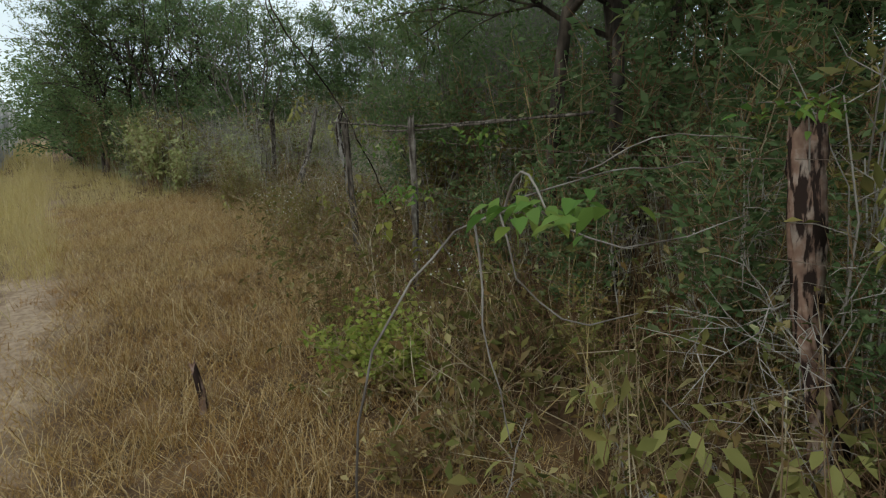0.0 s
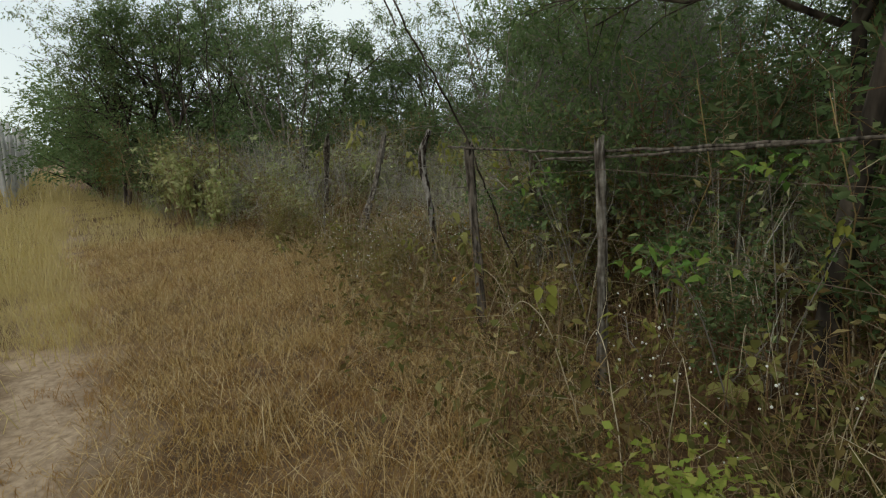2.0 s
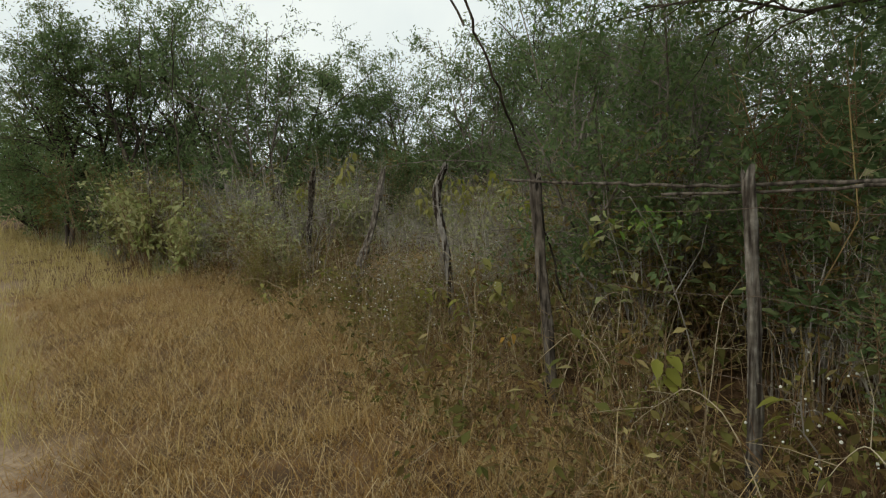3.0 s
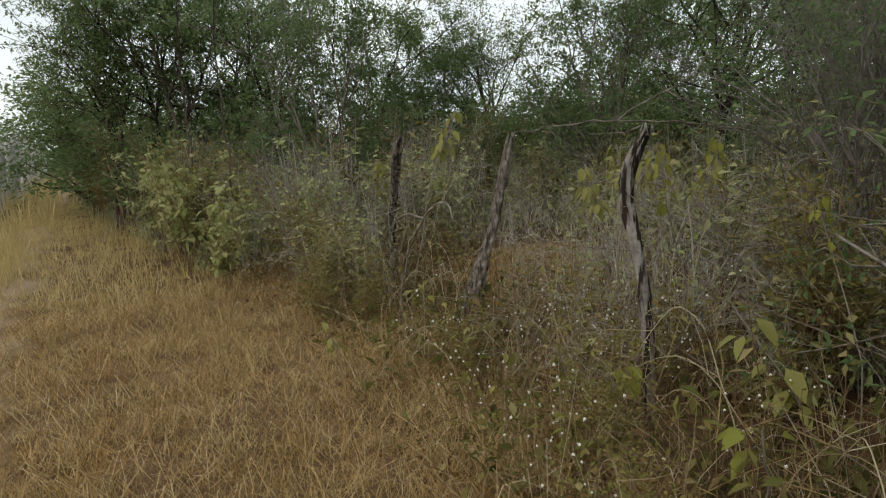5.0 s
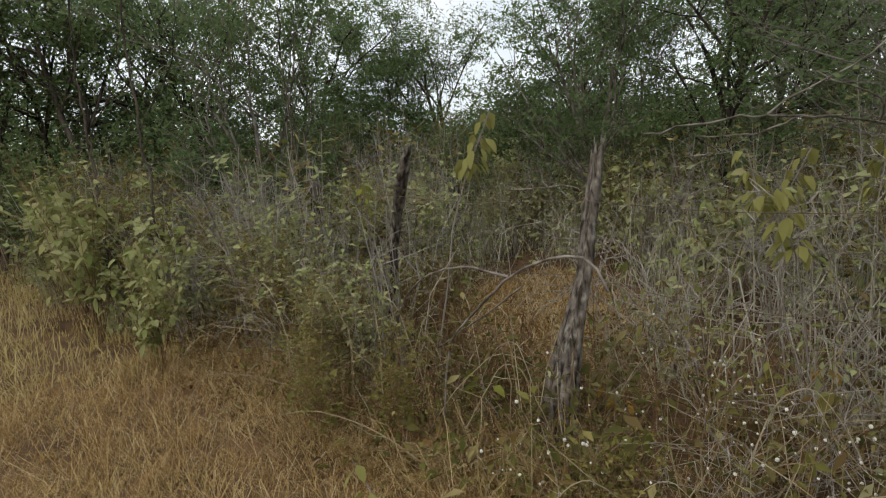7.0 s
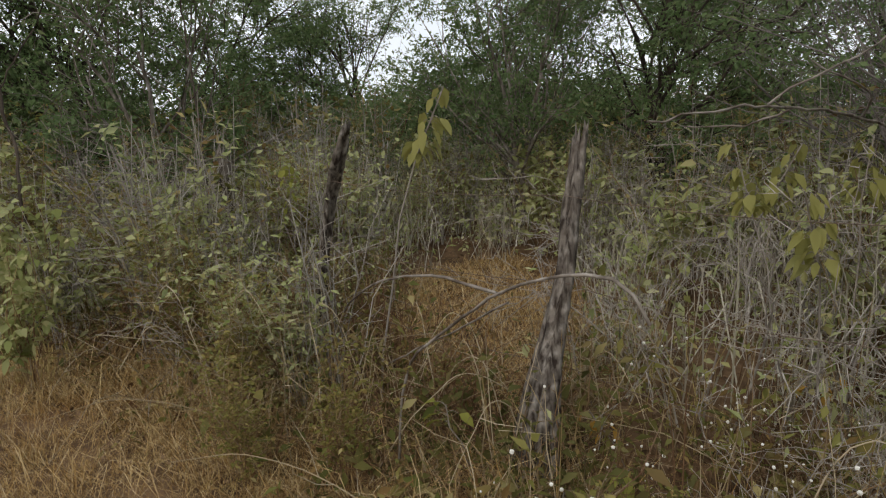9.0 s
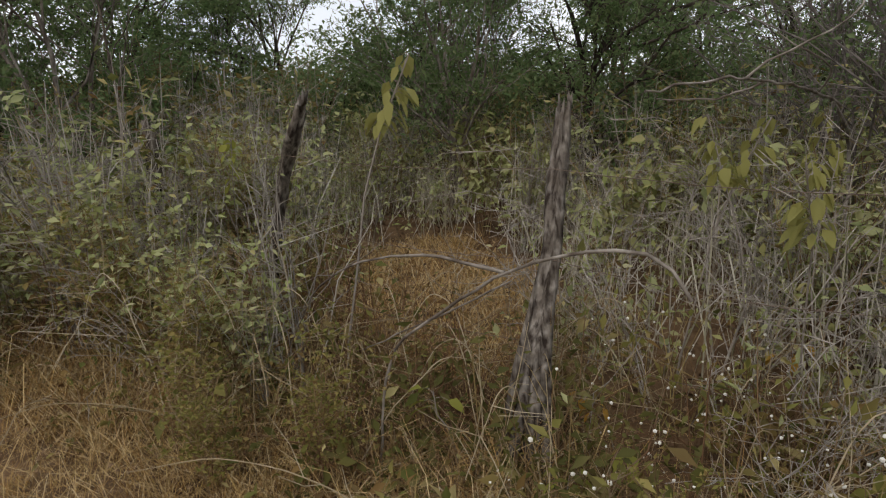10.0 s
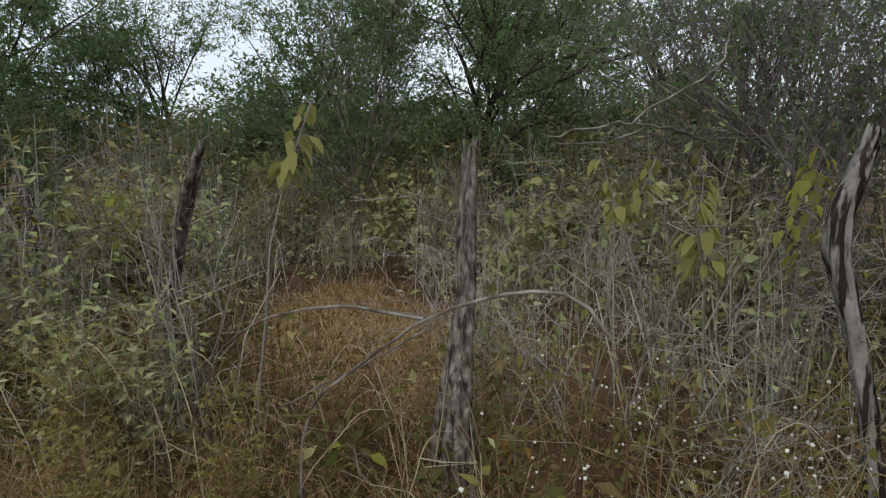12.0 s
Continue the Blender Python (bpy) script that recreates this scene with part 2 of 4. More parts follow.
def join(pieces):
    vs, fs, at = [], [], 0
    for v, f in pieces:
        vs.append(v)
        fs.append(np.asarray(f) + at)
        at += len(v)
    return np.concatenate(vs), np.concatenate(fs)


def part(name, geometry, mat, parent=None, label="", smooth=False):
    ob = new(name, mesh_from(name, *geometry, mat, smooth))
    if parent is not None:
        ob.parent = parent
    return tagged(ob, label)


def thing(name, where, label, category, group="", kind=""):
    ob = new(name)
    ob.empty_display_size = 0.1
    ob.matrix_basis = where if isinstance(where, Matrix) else pose(*where)
    return tagged(ob, label, category, group, kind)


def frames_along(pts):
    """Side vectors across polylines pts (N, k, 3)."""
    t = np.gradient(pts, axis=1)
    t /= np.linalg.norm(t, axis=2, keepdims=True) + 1e-9
    ref = np.where(np.abs(t[..., 2:3]) > 0.9, np.array([1.0, 0, 0]), np.array([0, 0, 1.0]))
    a = np.cross(t, ref)
    a /= np.linalg.norm(a, axis=2, keepdims=True) + 1e-9
    return a, np.cross(t, a)


def tubes(pts, radii, sides=3):
    """Tapered tubes along polylines pts (N, k, 3) with radii (N, k)."""
    pts = np.asarray(pts, float)
    n, k, _ = pts.shape
    a, b = frames_along(pts)
    ang = np.arange(sides) * 2 * math.pi / sides
    ring = pts[:, :, None] + radii[:, :, None, None] * (a[:, :, None] * np.cos(ang)[:, None] + b[:, :, None] * np.sin(ang)[:, None])
    verts = ring.reshape(-1, 3)
    i, j = np.meshgrid(np.arange(k - 1), np.arange(sides), indexing="ij")
    p = i * sides + j
    q = i * sides + (j + 1) % sides
    one = np.concatenate([np.stack([p, q, q + sides], -1).reshape(-1, 3), np.stack([p, q + sides, p + sides], -1).reshape(-1, 3)])
    faces = (one[None] + (np.arange(n) * k * sides)[:, None, None]).reshape(-1, 3)
    return verts, faces


def unit(v):
    return v / (np.linalg.norm(v, axis=-1, keepdims=True) + 1e-9)


def blades(base, height, width, lean, rng):
    """Grass blades of two bends each from base (N, 3)."""
    n = len(base)
    turn = rng.uniform(0, 2 * math.pi, n)
    out = np.stack([np.cos(turn), np.sin(turn), np.zeros(n)], 1)
    spin = rng.uniform(0, 2 * math.pi, n)
    side = np.stack([np.cos(spin), np.sin(spin), np.zeros(n)], 1) * (width / 2)[:, None]
    mid = base + out * (lean * height * 0.35)[:, None] + np.array([0, 0, 1.0]) * (height * (1 - 0.25 * lean) * 0.6)[:, None]
    tip = base + out * (lean * height)[:, None] + np.array([0, 0, 1.0]) * (height * np.maximum(0.06, 1 - 0.75 * lean))[:, None]
    verts = np.stack([base - side, base + side, mid - side * 0.7, mid + side * 0.7, tip], 1).reshape(-1, 3)
    one = np.array([[0, 1, 3], [0, 3, 2], [2, 3, 4]])
    return verts, (one[None] + (np.arange(n) * 5)[:, None, None]).reshape(-1, 3)


def leaf_cards(at, along, length, width, rng, fold=0.25):
    """Small pointed leaves, folded along the middle: at (N, 3), pointing along (N, 3)."""
    n = len(at)
    along = unit(along)
    side = unit(np.cross(along, rng.normal(size=(n, 3)) * 0.6 + np.array([0, 0, 1.0])))
    up = np.cross(side, along)
    L, Wd = length[:, None], width[:, None] / 2
    mid = at + along * L * 0.45
    verts = np.stack([at, mid - side * Wd + up * Wd * fold, at + along * L - up * L * 0.12, mid + side * Wd + up * Wd * fold], 1).reshape(-1, 3)
    one = np.array([[0, 1, 2], [0, 2, 3]])
    return verts, (one[None] + (np.arange(n) * 4)[:, None, None]).reshape(-1, 3)


def broad_leaves(at, along, length, width, rng, droop=0.35):
    """Broad pointed leaves with a crease and a drooping tip."""
    n = len(at)
    along = unit(along)
    side = unit(np.cross(along, rng.normal(size=(n, 3)) * 0.35 + np.array([0, 0, 1.0])))
    up = np.cross(side, along)
    L, Wd = length[:, None], width[:, None] / 2
    down = np.array([0, 0, -1.0]) * L * droop
    c1 = at + along * L * 0.35 + down * 0.1
    c2 = at + along * L * 0.72 + down * 0.45
    rows = [at, c1 - side * Wd + up * Wd * 0.3, c1, c1 + side * Wd + up * Wd * 0.3, c2 - side * Wd * 0.75 + up * Wd * 0.2, c2, c2 + side * Wd * 0.75 + up * Wd * 0.2, at + along * L + down]
    one = np.array([[0, 1, 2], [0, 2, 3], [1, 4, 5], [1, 5, 2], [2, 5, 6], [2, 6, 3], [4, 7, 5], [5, 7, 6]])
    return np.stack(rows, 1).reshape(-1, 3), (one[None] + (np.arange(n) * 8)[:, None, None]).reshape(-1, 3)


def ground_z(x, y):
    return 0.02 * np.sin(1.7 * x + 0.4) * np.cos(1.3 * y) + 0.015 * np.sin(4.1 * x - 2.2 * y)


def plan(u, v):
    """World x, y of places given along and across the fence."""
    return u * U[0] + v * V[0], u * U[1] + v * V[1]


def scrub_edge(u):
    """How near the weeds reach to the track, across the fence."""
    return 1.2 - np.maximum(0, u - 9.6) * 0.33


def track_mid(u):
    return -0.75 - np.maximum(0, u - 6) * 0.2


def in_clearing(u, v, grow=1.0):
    a, b = u - 11.45, v - 3.35
    p, q = a * 0.76 + b * 0.65, -a * 0.65 + b * 0.76
    return (p / (1.65 * grow)) ** 2 + (q / (0.75 * grow)) ** 2 < 1


def scatter(n, us, vs, rng, keep=None):
    u, v = rng.uniform(*us, n), rng.uniform(*vs, n)
    if keep is not None:
        k = keep(u, v)
        u, v = u[k], v[k]
    x, y = plan(u, v)
    return np.stack([x, y, ground_z(x, y)], 1), u, v


# ---- ground ----


def build_ground():
    k = np.linspace(-1, 1, 161)
    s = np.sinh(k * 6.2) / np.sinh(6.2) * 900
    gx, gy = np.meshgrid(s - 2.5, s + 7, indexing="ij")
    gz = ground_z(gx, gy) * np.exp(-((gx + 2.5) ** 2 + (gy - 7) ** 2) / 3000) - 0.004
    verts = np.stack([gx, gy, gz], -1).reshape(-1, 3)
    i, j = np.meshgrid(np.arange(160), np.arange(160), indexing="ij")
    a = i * 161 + j
    tris = np.concatenate([np.stack([a, a + 161, a + 162], -1).reshape(-1, 3), np.stack([a, a + 162, a + 1], -1).reshape(-1, 3)])
    ob = part("ground", (verts, tris), SOIL, smooth=True)
    tagged(ob, "brown soil with a pale sandy foot track", "ground", kind="structure")


build_ground()

# ---- trees ----


def branch(rng, start, way, length, radius, bend, k=6, rise=0.0):
    pts = [np.array(start, float)]
    d = unit(np.array(way, float))
    for i in range(k - 1):
        d = unit(d + rng.normal(size=3) * bend + np.array([0, 0, rise]))
        pts.append(pts[-1] + d * length / (k - 1))
    return np.array(pts), radius * np.linspace(1, 0.45, k), d


def grow(rng, start, way, length, radius, level, spec, store):
    k = (7, 5, 4, 3)[level]
    pts, rad, _ = branch(rng, start, way, length, radius, spec["bend"][level], k, spec["rise"][level])
    store[level].append((pts, rad))
    if level + 1 >= len(spec["count"]) + 0:
        return
    for c in range(spec["count"][level + 1]):
        f = rng.uniform(spec["from"][level], 1.0)
        i = min(int(f * (k - 1)), k - 2)
        g = f * (k - 1) - i
        p = pts[i] * (1 - g) + pts[i + 1] * g
        d = unit(pts[i + 1] - pts[i])
        o = rng.normal(size=3)
        o = unit(o - d * (o @ d))
        sp = spec["spread"][level] * rng.uniform(0.6, 1.2)
        w = unit(d * math.cos(sp) + o * math.sin(sp))
        grow(rng, p, w, length * spec["shrink"][level] * rng.uniform(0.6, 1.15), max(radius * (1 - 0.5 * f) * 0.62, 0.003), level + 1, spec, store)


def tree_geometry(seed, height, trunk_r, stems, spec, leaves_per_twig, leaf, spray=0.22):
    rng = rng_of(seed)
    store = [[] for _ in spec["count"]]
    for s in range(stems):
        a = rng.uniform(0, 2 * math.pi)
        t = rng.uniform(0.05, 0.3) if stems > 1 else rng.uniform(0.0, 0.12)
        grow(rng, (0.12 * math.cos(a) * (stems > 1), 0.12 * math.sin(a) * (stems > 1), -0.06), (math.sin(t) * math.cos(a), math.sin(t) * math.sin(a), math.cos(t)), height * rng.uniform(0.55, 0.7), trunk_r * rng.uniform(0.75, 1.1), 0, spec, store)
    wood, twigs = [], []
    for lv, items in enumerate(store):
        if not items:
            continue
        p, r = np.array([i[0] for i in items]), np.array([i[1] for i in items])
        wood.append(tubes(p, r, 8 if lv == 0 else 5 if lv == 1 else 3))
        if lv >= len(store) - 2:
            twigs.append((p, lv))
    crown = None
    if leaves_per_twig:
        at, along = [], []
        for p, lv in twigs:
            m = leaves_per_twig if lv == len(store) - 1 else leaves_per_twig // 2
            n = len(p)
            f = rng.uniform(0.15, 1.0, (n, m)) * (p.shape[1] - 1.001)
            i = f.astype(int)
            g = (f - i)[..., None]
            row = np.arange(n)[:, None]
            q = p[row, i] * (1 - g) + p[row, i + 1] * g
            off = rng.normal(size=(n, m, 3)) * np.array([1, 1, 0.42]) * spray * rng.uniform(0.1, 1, (n, m, 1))
            at.append((q + off).reshape(-1, 3))
            along.append((off + rng.normal(size=off.shape) * 0.08 + np.array([0, 0, -0.03])).reshape(-1, 3))
        at, along = np.concatenate(at), np.concatenate(along)
        n = len(at)
        crown = leaf_cards(at, along, leaf[0] * rng.uniform(0.6, 1.3, n), leaf[1] * rng.uniform(0.6, 1.3, n), rng)
    if crown is None:
        return join(wood[:2]), join(wood[2:])
    return join(wood), crown


THORN = dict(count=[1, 7, 6, 6], bend=[0.12, 0.2, 0.25, 0.3], rise=[0.02, 0.05, 0.03, 0.0], spread=[0.85, 0.8, 0.8], shrink=[0.75, 0.55, 0.5], **{"from": [0.25, 0.25, 0.2]})
SHADE = dict(count=[1, 9, 6, 6], bend=[0.05, 0.2, 0.25, 0.3], rise=[0.02, 0.08, 0.03, 0.0], spread=[0.8, 0.8, 0.8], shrink=[0.6, 0.6, 0.55], **{"from": [0.62, 0.25, 0.2]})
TANGLE = dict(count=[1, 4, 3, 3], bend=[0.2, 0.26, 0.3, 0.3], rise=[-0.03, -0.02, 0.0, 0.0], spread=[0.75, 0.8, 0.8], shrink=[0.8, 0.6, 0.5], **{"from": [0.2, 0.2, 0.2]})
BARE = dict(count=[1, 6, 6, 5], bend=[0.12, 0.18, 0.24, 0.3], rise=[0.04, 0.10, 0.06, 0.04], spread=[0.45, 0.55, 0.65], shrink=[0.8, 0.6, 0.5], **{"from": [0.2, 0.2, 0.2]})


def make_tree(name, seed, height, trunk_r, stems, spec, leaves, leaf, leaf_mat, bark, label, spray=0.22):
    t = thing(name, (0, 0, 0), label, "tree", "scrub trees")
    wood, crown = tree_geometry(seed, height, trunk_r, stems, spec, leaves, leaf, spray)
    part("trunk", wood, bark, t, smooth=True)
    if leaves:
        part("crown", crown, leaf_mat, t)
    else:
        tagged(part("twig_spray", crown, bark, t), kind="stuff")
    return t


def place(ob, first, x, y, turn, size, label=""):
    """The first time the made thing itself is set down, later a copy of it."""
    m = pose(x, y, float(ground_z(x, y)), 0, 0, turn)
    if ob["fresh"] if "fresh" in ob else True:
        ob["fresh"] = False
        ob.matrix_basis = m @ Matrix.Diagonal((size, size, size, 1))
        made = ob
    else:
        made = copy_thing(ob, m)
        made.scale = (size, size, size)
    if label:
        tagged(made, label)
    return made


def make_hedge_tree(seed, height, wide, label):
    """A dense bushy tree: limbs that fan out to uneven lobes, each lobe a shell of leafy sprays."""
    rng = rng_of(seed)
    t = thing("bushy_tree", (0, 0, 0), label, "tree", "bushy trees behind the scrub")
    n = 17
    a = rng.uniform(0, 2 * math.pi, n)
    z = height * (0.16 + 0.68 * (np.arange(n) + rng.uniform(0, 1, n)) / n)
    far = wide * np.sqrt(rng.uniform(0.05, 1, n)) * (1.05 - 0.65 * z / height)
    mid = np.stack([far * np.cos(a), far * np.sin(a), z], 1)
    size = height * rng.uniform(0.13, 0.23, n)
    f = np.linspace(0, 1, 6)[None, :, None]
    limbs = mid[:, None] * np.concatenate([f ** 1.5, f ** 1.5, f ** 0.85], 2) - np.array([0, 0, 0.05])
    limbs[:, 1:] += rng.normal(size=(n, 5, 3)) * 0.05
    part("trunk", tubes(limbs, np.linspace(0.045, 0.012, 6)[None] * rng.uniform(0.7, 1.3, (n, 1)), 5), BARK, t, smooth=True)
    way = unit(rng.normal(size=(n, 20, 3)))
    spray = mid[:, None] + way * (size[:, None] * rng.uniform(0.55, 1.25, (n, 20)))[..., None] * np.array([1.15, 1.15, 0.7])
    at = (spray[:, :, None] + rng.normal(size=(n, 20, 9, 3)) * np.array([0.15, 0.15, 0.06])).reshape(-1, 3)
    at[:, 2] = np.maximum(at[:, 2], 0.03)
    along = (np.repeat(way[:, :, None], 9, 2) + rng.normal(size=(n, 20, 9, 3)) * 0.9).reshape(-1, 3) * np.array([1, 1, 0.5])
    m = len(at)
    part("crown", leaf_cards(at, along, rng.uniform(0.09, 0.19, m), rng.uniform(0.035, 0.075, m), rng), TREE_LEAF, t)
    return t


TREES = [
    make_tree("thorn_tree", 11, 5.2, 0.07, 2, THORN, 22, (0.085, 0.032), TREE_LEAF, BARK, "feathery green thorn tree with thin dark trunks", 0.10),
    make_tree("thorn_tree", 12, 4.6, 0.05, 3, THORN, 13, (0.085, 0.033), TREE_LEAF, GREY_BARK, "slender many-stemmed green tree with an airy crown", 0.10),
    make_tree("thorn_tree", 13, 5.0, 0.08, 1, THORN, 34, (0.09, 0.034), TREE_LEAF, BARK, "green thorn tree with a spreading open crown", 0.13),
    make_hedge_tree(14, 3.6, 1.9, "dense green bushy tree closing off the scrub"),
    make_hedge_tree(15, 3.3, 2.2, "broad green bushy tree behind the dry shrubs"),
    make_tree("shade_tree", 16, 6.2, 0.085, 1, SHADE, 36, (0.066, 0.028), DARK_LEAF, BARK, "dark shady tree with rough dark trunks", 0.12),
    make_tree("bare_tree", 17, 4.2, 0.032, 6, BARE, 4, (0.05, 0.03), TREE_LEAF, TWIG_DARK, "nearly leafless grey tree with many thin stems"),
    make_tree("dead_bush", 18, 2.0, 0.008, 4, TANGLE, 0, (0.05, 0.03), TREE_LEAF, PALE_TWIG, "leafless dead bush of pale crooked twigs"),
]

# variety, along the fence, across it, turn, size
TREE_PLAN = [
    (5, 4.16, 2.83, 20, 0.85), (5, 4.15, 3.4, 150, 0.9), (5, 4.8, 4.1, 280, 0.85), (5, 5.6, 4.9, 60, 1.0), (5, 2.2, 5.4, 80, 0.9), (5, 0.4, 5.0, 250, 0.95), (5, 4.4, 6.2, 200, 0.9),
    (0, 6.1, 7.2, 200, 1.0), (2, 6.0, 6.0, 40, 0.8), (2, 6.3, 8.8, 130, 0.95), (2, 4.6, 7.8, 300, 1.0), (6, 7.4, 4.4, 70, 0.62), (1, 6.5, 2.95, 140, 0.62),
    (6, 9.2, 5.6, 0, 0.8), (6, 9.0, 6.1, 120, 0.75), (6, 8.0, 4.2, 210, 0.6), (1, 14.0, 6.2, 40, 1.0), (0, 12.6, 7.6, 170, 0.95),
    (0, 12.2, 12.4, 300, 1.05), (1, 13.4, 10.0, 140, 1.1),
    (2, 15.2, 12.0, 75, 1.05), (1, 16.6, 9.6, 20, 1.05),
    (0, 18.4, 9.0, 260, 1.0), (1, 20.6, 5.9, 85, 1.0),
    (2, 17.6, -0.1, 200, 1.05), (0, 17.8, 1.6, 100, 1.05), (5, 19.6, -0.8, 330, 0.95), (0, 18.8, -1.9, 50, 1.0), (1, 15.6, 1.9, 15, 0.95),
    (0, 20.6, 1.0, 230, 1.15), (3, 23.5, -3.0, 10, 1.1), (4, 27.0, -3.2, 250, 1.3), (3, 30.5, -4.0, 90, 1.4), (1, 10.9, 14.6, 45, 1.1), (2, 20.5, 3.6, 15, 1.0), (0, 19.5, 7.0, 95, 1.0), (2, 13.0, 11.8, 160, 1.0),
    (3, -0.6, 7.2, 140, 1.0), (4, 3.4, 9.4, 35, 1.0), (3, 4.9, 9.9, 80, 1.0), (4, 6.4, 10.3, 170, 1.0), (3, 7.6, 11.2, 260, 0.9), (4, 1.4, 9.6, 215, 1.0), (3, 5.6, 12.4, 15, 1.2), (3, 9.4, 17.5, 190, 0.75),
    (4, 19.4, 0.3, 130, 1.05), (3, 20.4, -1.2, 40, 0.85), (4, 17.6, 0.9, 200, 0.62), (3, 21.2, -1.4, 230, 1.0),
]
# the bushy trees close off the scrub in a broad arc, two rows deep
hrng = rng_of(19)
for row, (reach, first, last, number) in enumerate(((12.6, 77, 4, 14), (15.8, 72, 0, 14))):
    for i in range(number):
        a = radians(first + (last - first) * i / (number - 1) + hrng.normal() * 1.2)
        d = reach + hrng.normal() * 0.5
        TREE_PLAN.append((3 + int(hrng.integers(0, 2)), 8 + d * math.cos(a), 1 + d * math.sin(a), hrng.uniform(0, 360), hrng.uniform(0.64, 0.9) * (1.0 if row == 0 else 1.2)))
for kind_no, tu, tv, turn, size in TREE_PLAN:
    tx, ty = plan(tu, tv)
    place(TREES[kind_no], None, tx, ty, turn, size)


def far_woods():
    rng = rng_of(77)
    n = 26000
    a = rng.uniform(0, 2 * math.pi, n)
    d = 75 + 14 * np.sin(a * 3.1) + rng.normal(size=n) * 5
    top = 2.6 + 1.4 * np.sin(a * 23) * np.sin(a * 7.3 + 1) + 0.9 * np.sin(a * 61)
    z = top * rng.uniform(0, 1, n) ** 0.7
    at = np.stack([d * np.cos(a) - 2, d * np.sin(a) + 6, z], 1)
    geo = leaf_cards(at, rng.normal(size=(n, 3)), rng.uniform(0.7, 1.5, n), rng.uniform(0.4, 0.9, n), rng)
    tagged(part("far_woods", geo, DARK_LEAF), "distant band of dark green scrub woods", "woods", kind="stuff")


far_woods()

# ---- shrubs and weeds ----


def stems_of(rng, n, height, spread, r, curve=0.25, root=0.05, k=4):
    a = rng.uniform(0, 2 * math.pi, n)
    sp = rng.uniform(0.1, 1, n) * spread
    h = height * rng.uniform(0.6, 1.05, n)
    f = np.linspace(0, 1, k)[None, :, None]
    out = np.stack([np.cos(a), np.sin(a), np.zeros(n)], 1)[:, None]
    base = rng.normal(size=(n, 1, 3)) * np.array([root, root, 0])
    pts = base + out * (sp * h)[:, None, None] * f ** (1 + curve) + np.array([0, 0, 1.0]) * h[:, None, None] * f
    pts[:, 1:] += rng.normal(size=(n, k - 1, 3)) * 0.03 * height
    return pts, r * np.linspace(1, 0.4, k)[None] * rng.uniform(0.7, 1.2, (n, 1))


def side_twigs(rng, pts, per, length, r):
    n, k, _ = pts.shape
    f = rng.uniform(0.3, 0.98, (n, per)) * (k - 1.001)
    i = f.astype(int)
    g = (f - i)[..., None]
    row = np.arange(n)[:, None]
    p = (pts[row, i] * (1 - g) + pts[row, i + 1] * g).reshape(-1, 3)
    way = unit(rng.normal(size=p.shape) * np.array([1, 1, 0.5]) + np.array([0, 0, 0.6]))
    ln = length * rng.uniform(0.4, 1.2, (len(p), 1))
    q = p + way * ln * 0.5 + rng.normal(size=p.shape) * 0.1 * length
    e = p + way * ln + np.array([0, 0, 0.1]) * ln
    return np.stack([p, q, e], 1), np.ones((len(p), 1)) * r * np.array([[1, 0.75, 0.4]])


def points_on(rng, pts, per, lo=0.2):
    n, k, _ = pts.shape
    f = rng.uniform(lo, 1, (n, per)) * (k - 1.001)
    i = f.astype(int)
    g = (f - i)[..., None]
    row = np.arange(n)[:, None]
    return (pts[row, i] * (1 - g) + pts[row, i + 1] * g).reshape(-1, 3)


def make_shrub(name, seed, height, n, spread, leaf_mat, stem_mat, label, per=5, leaf=(0.05, 0.022), twig=0.24, radius=0.005, broad=False, group="scrub shrubs", twigs=6):
    rng = rng_of(seed)
    t = thing(name, (0, 0, 0), label, "shrub", group)
    pts, rad = stems_of(rng, n, height, spread, radius)
    tw, tr = side_twigs(rng, pts, twigs, twig, radius * 0.45)
    part("branching", join([tubes(pts, rad, 3), tubes(tw, tr, 3)]), stem_mat, t)
    if per:
        at = points_on(rng, tw, per, 0.3)
        m = len(at)
        maker = broad_leaves if broad else leaf_cards
        geo = maker(at, rng.normal(size=(m, 3)) * np.array([1, 1, 0.5]) + np.array([0, 0, -0.15 if broad else 0.1]), leaf[0] * rng.uniform(0.5, 1.4, m), leaf[1] * rng.uniform(0.5, 1.4, m), rng)
        part("foliage", geo, leaf_mat, t)
    return t


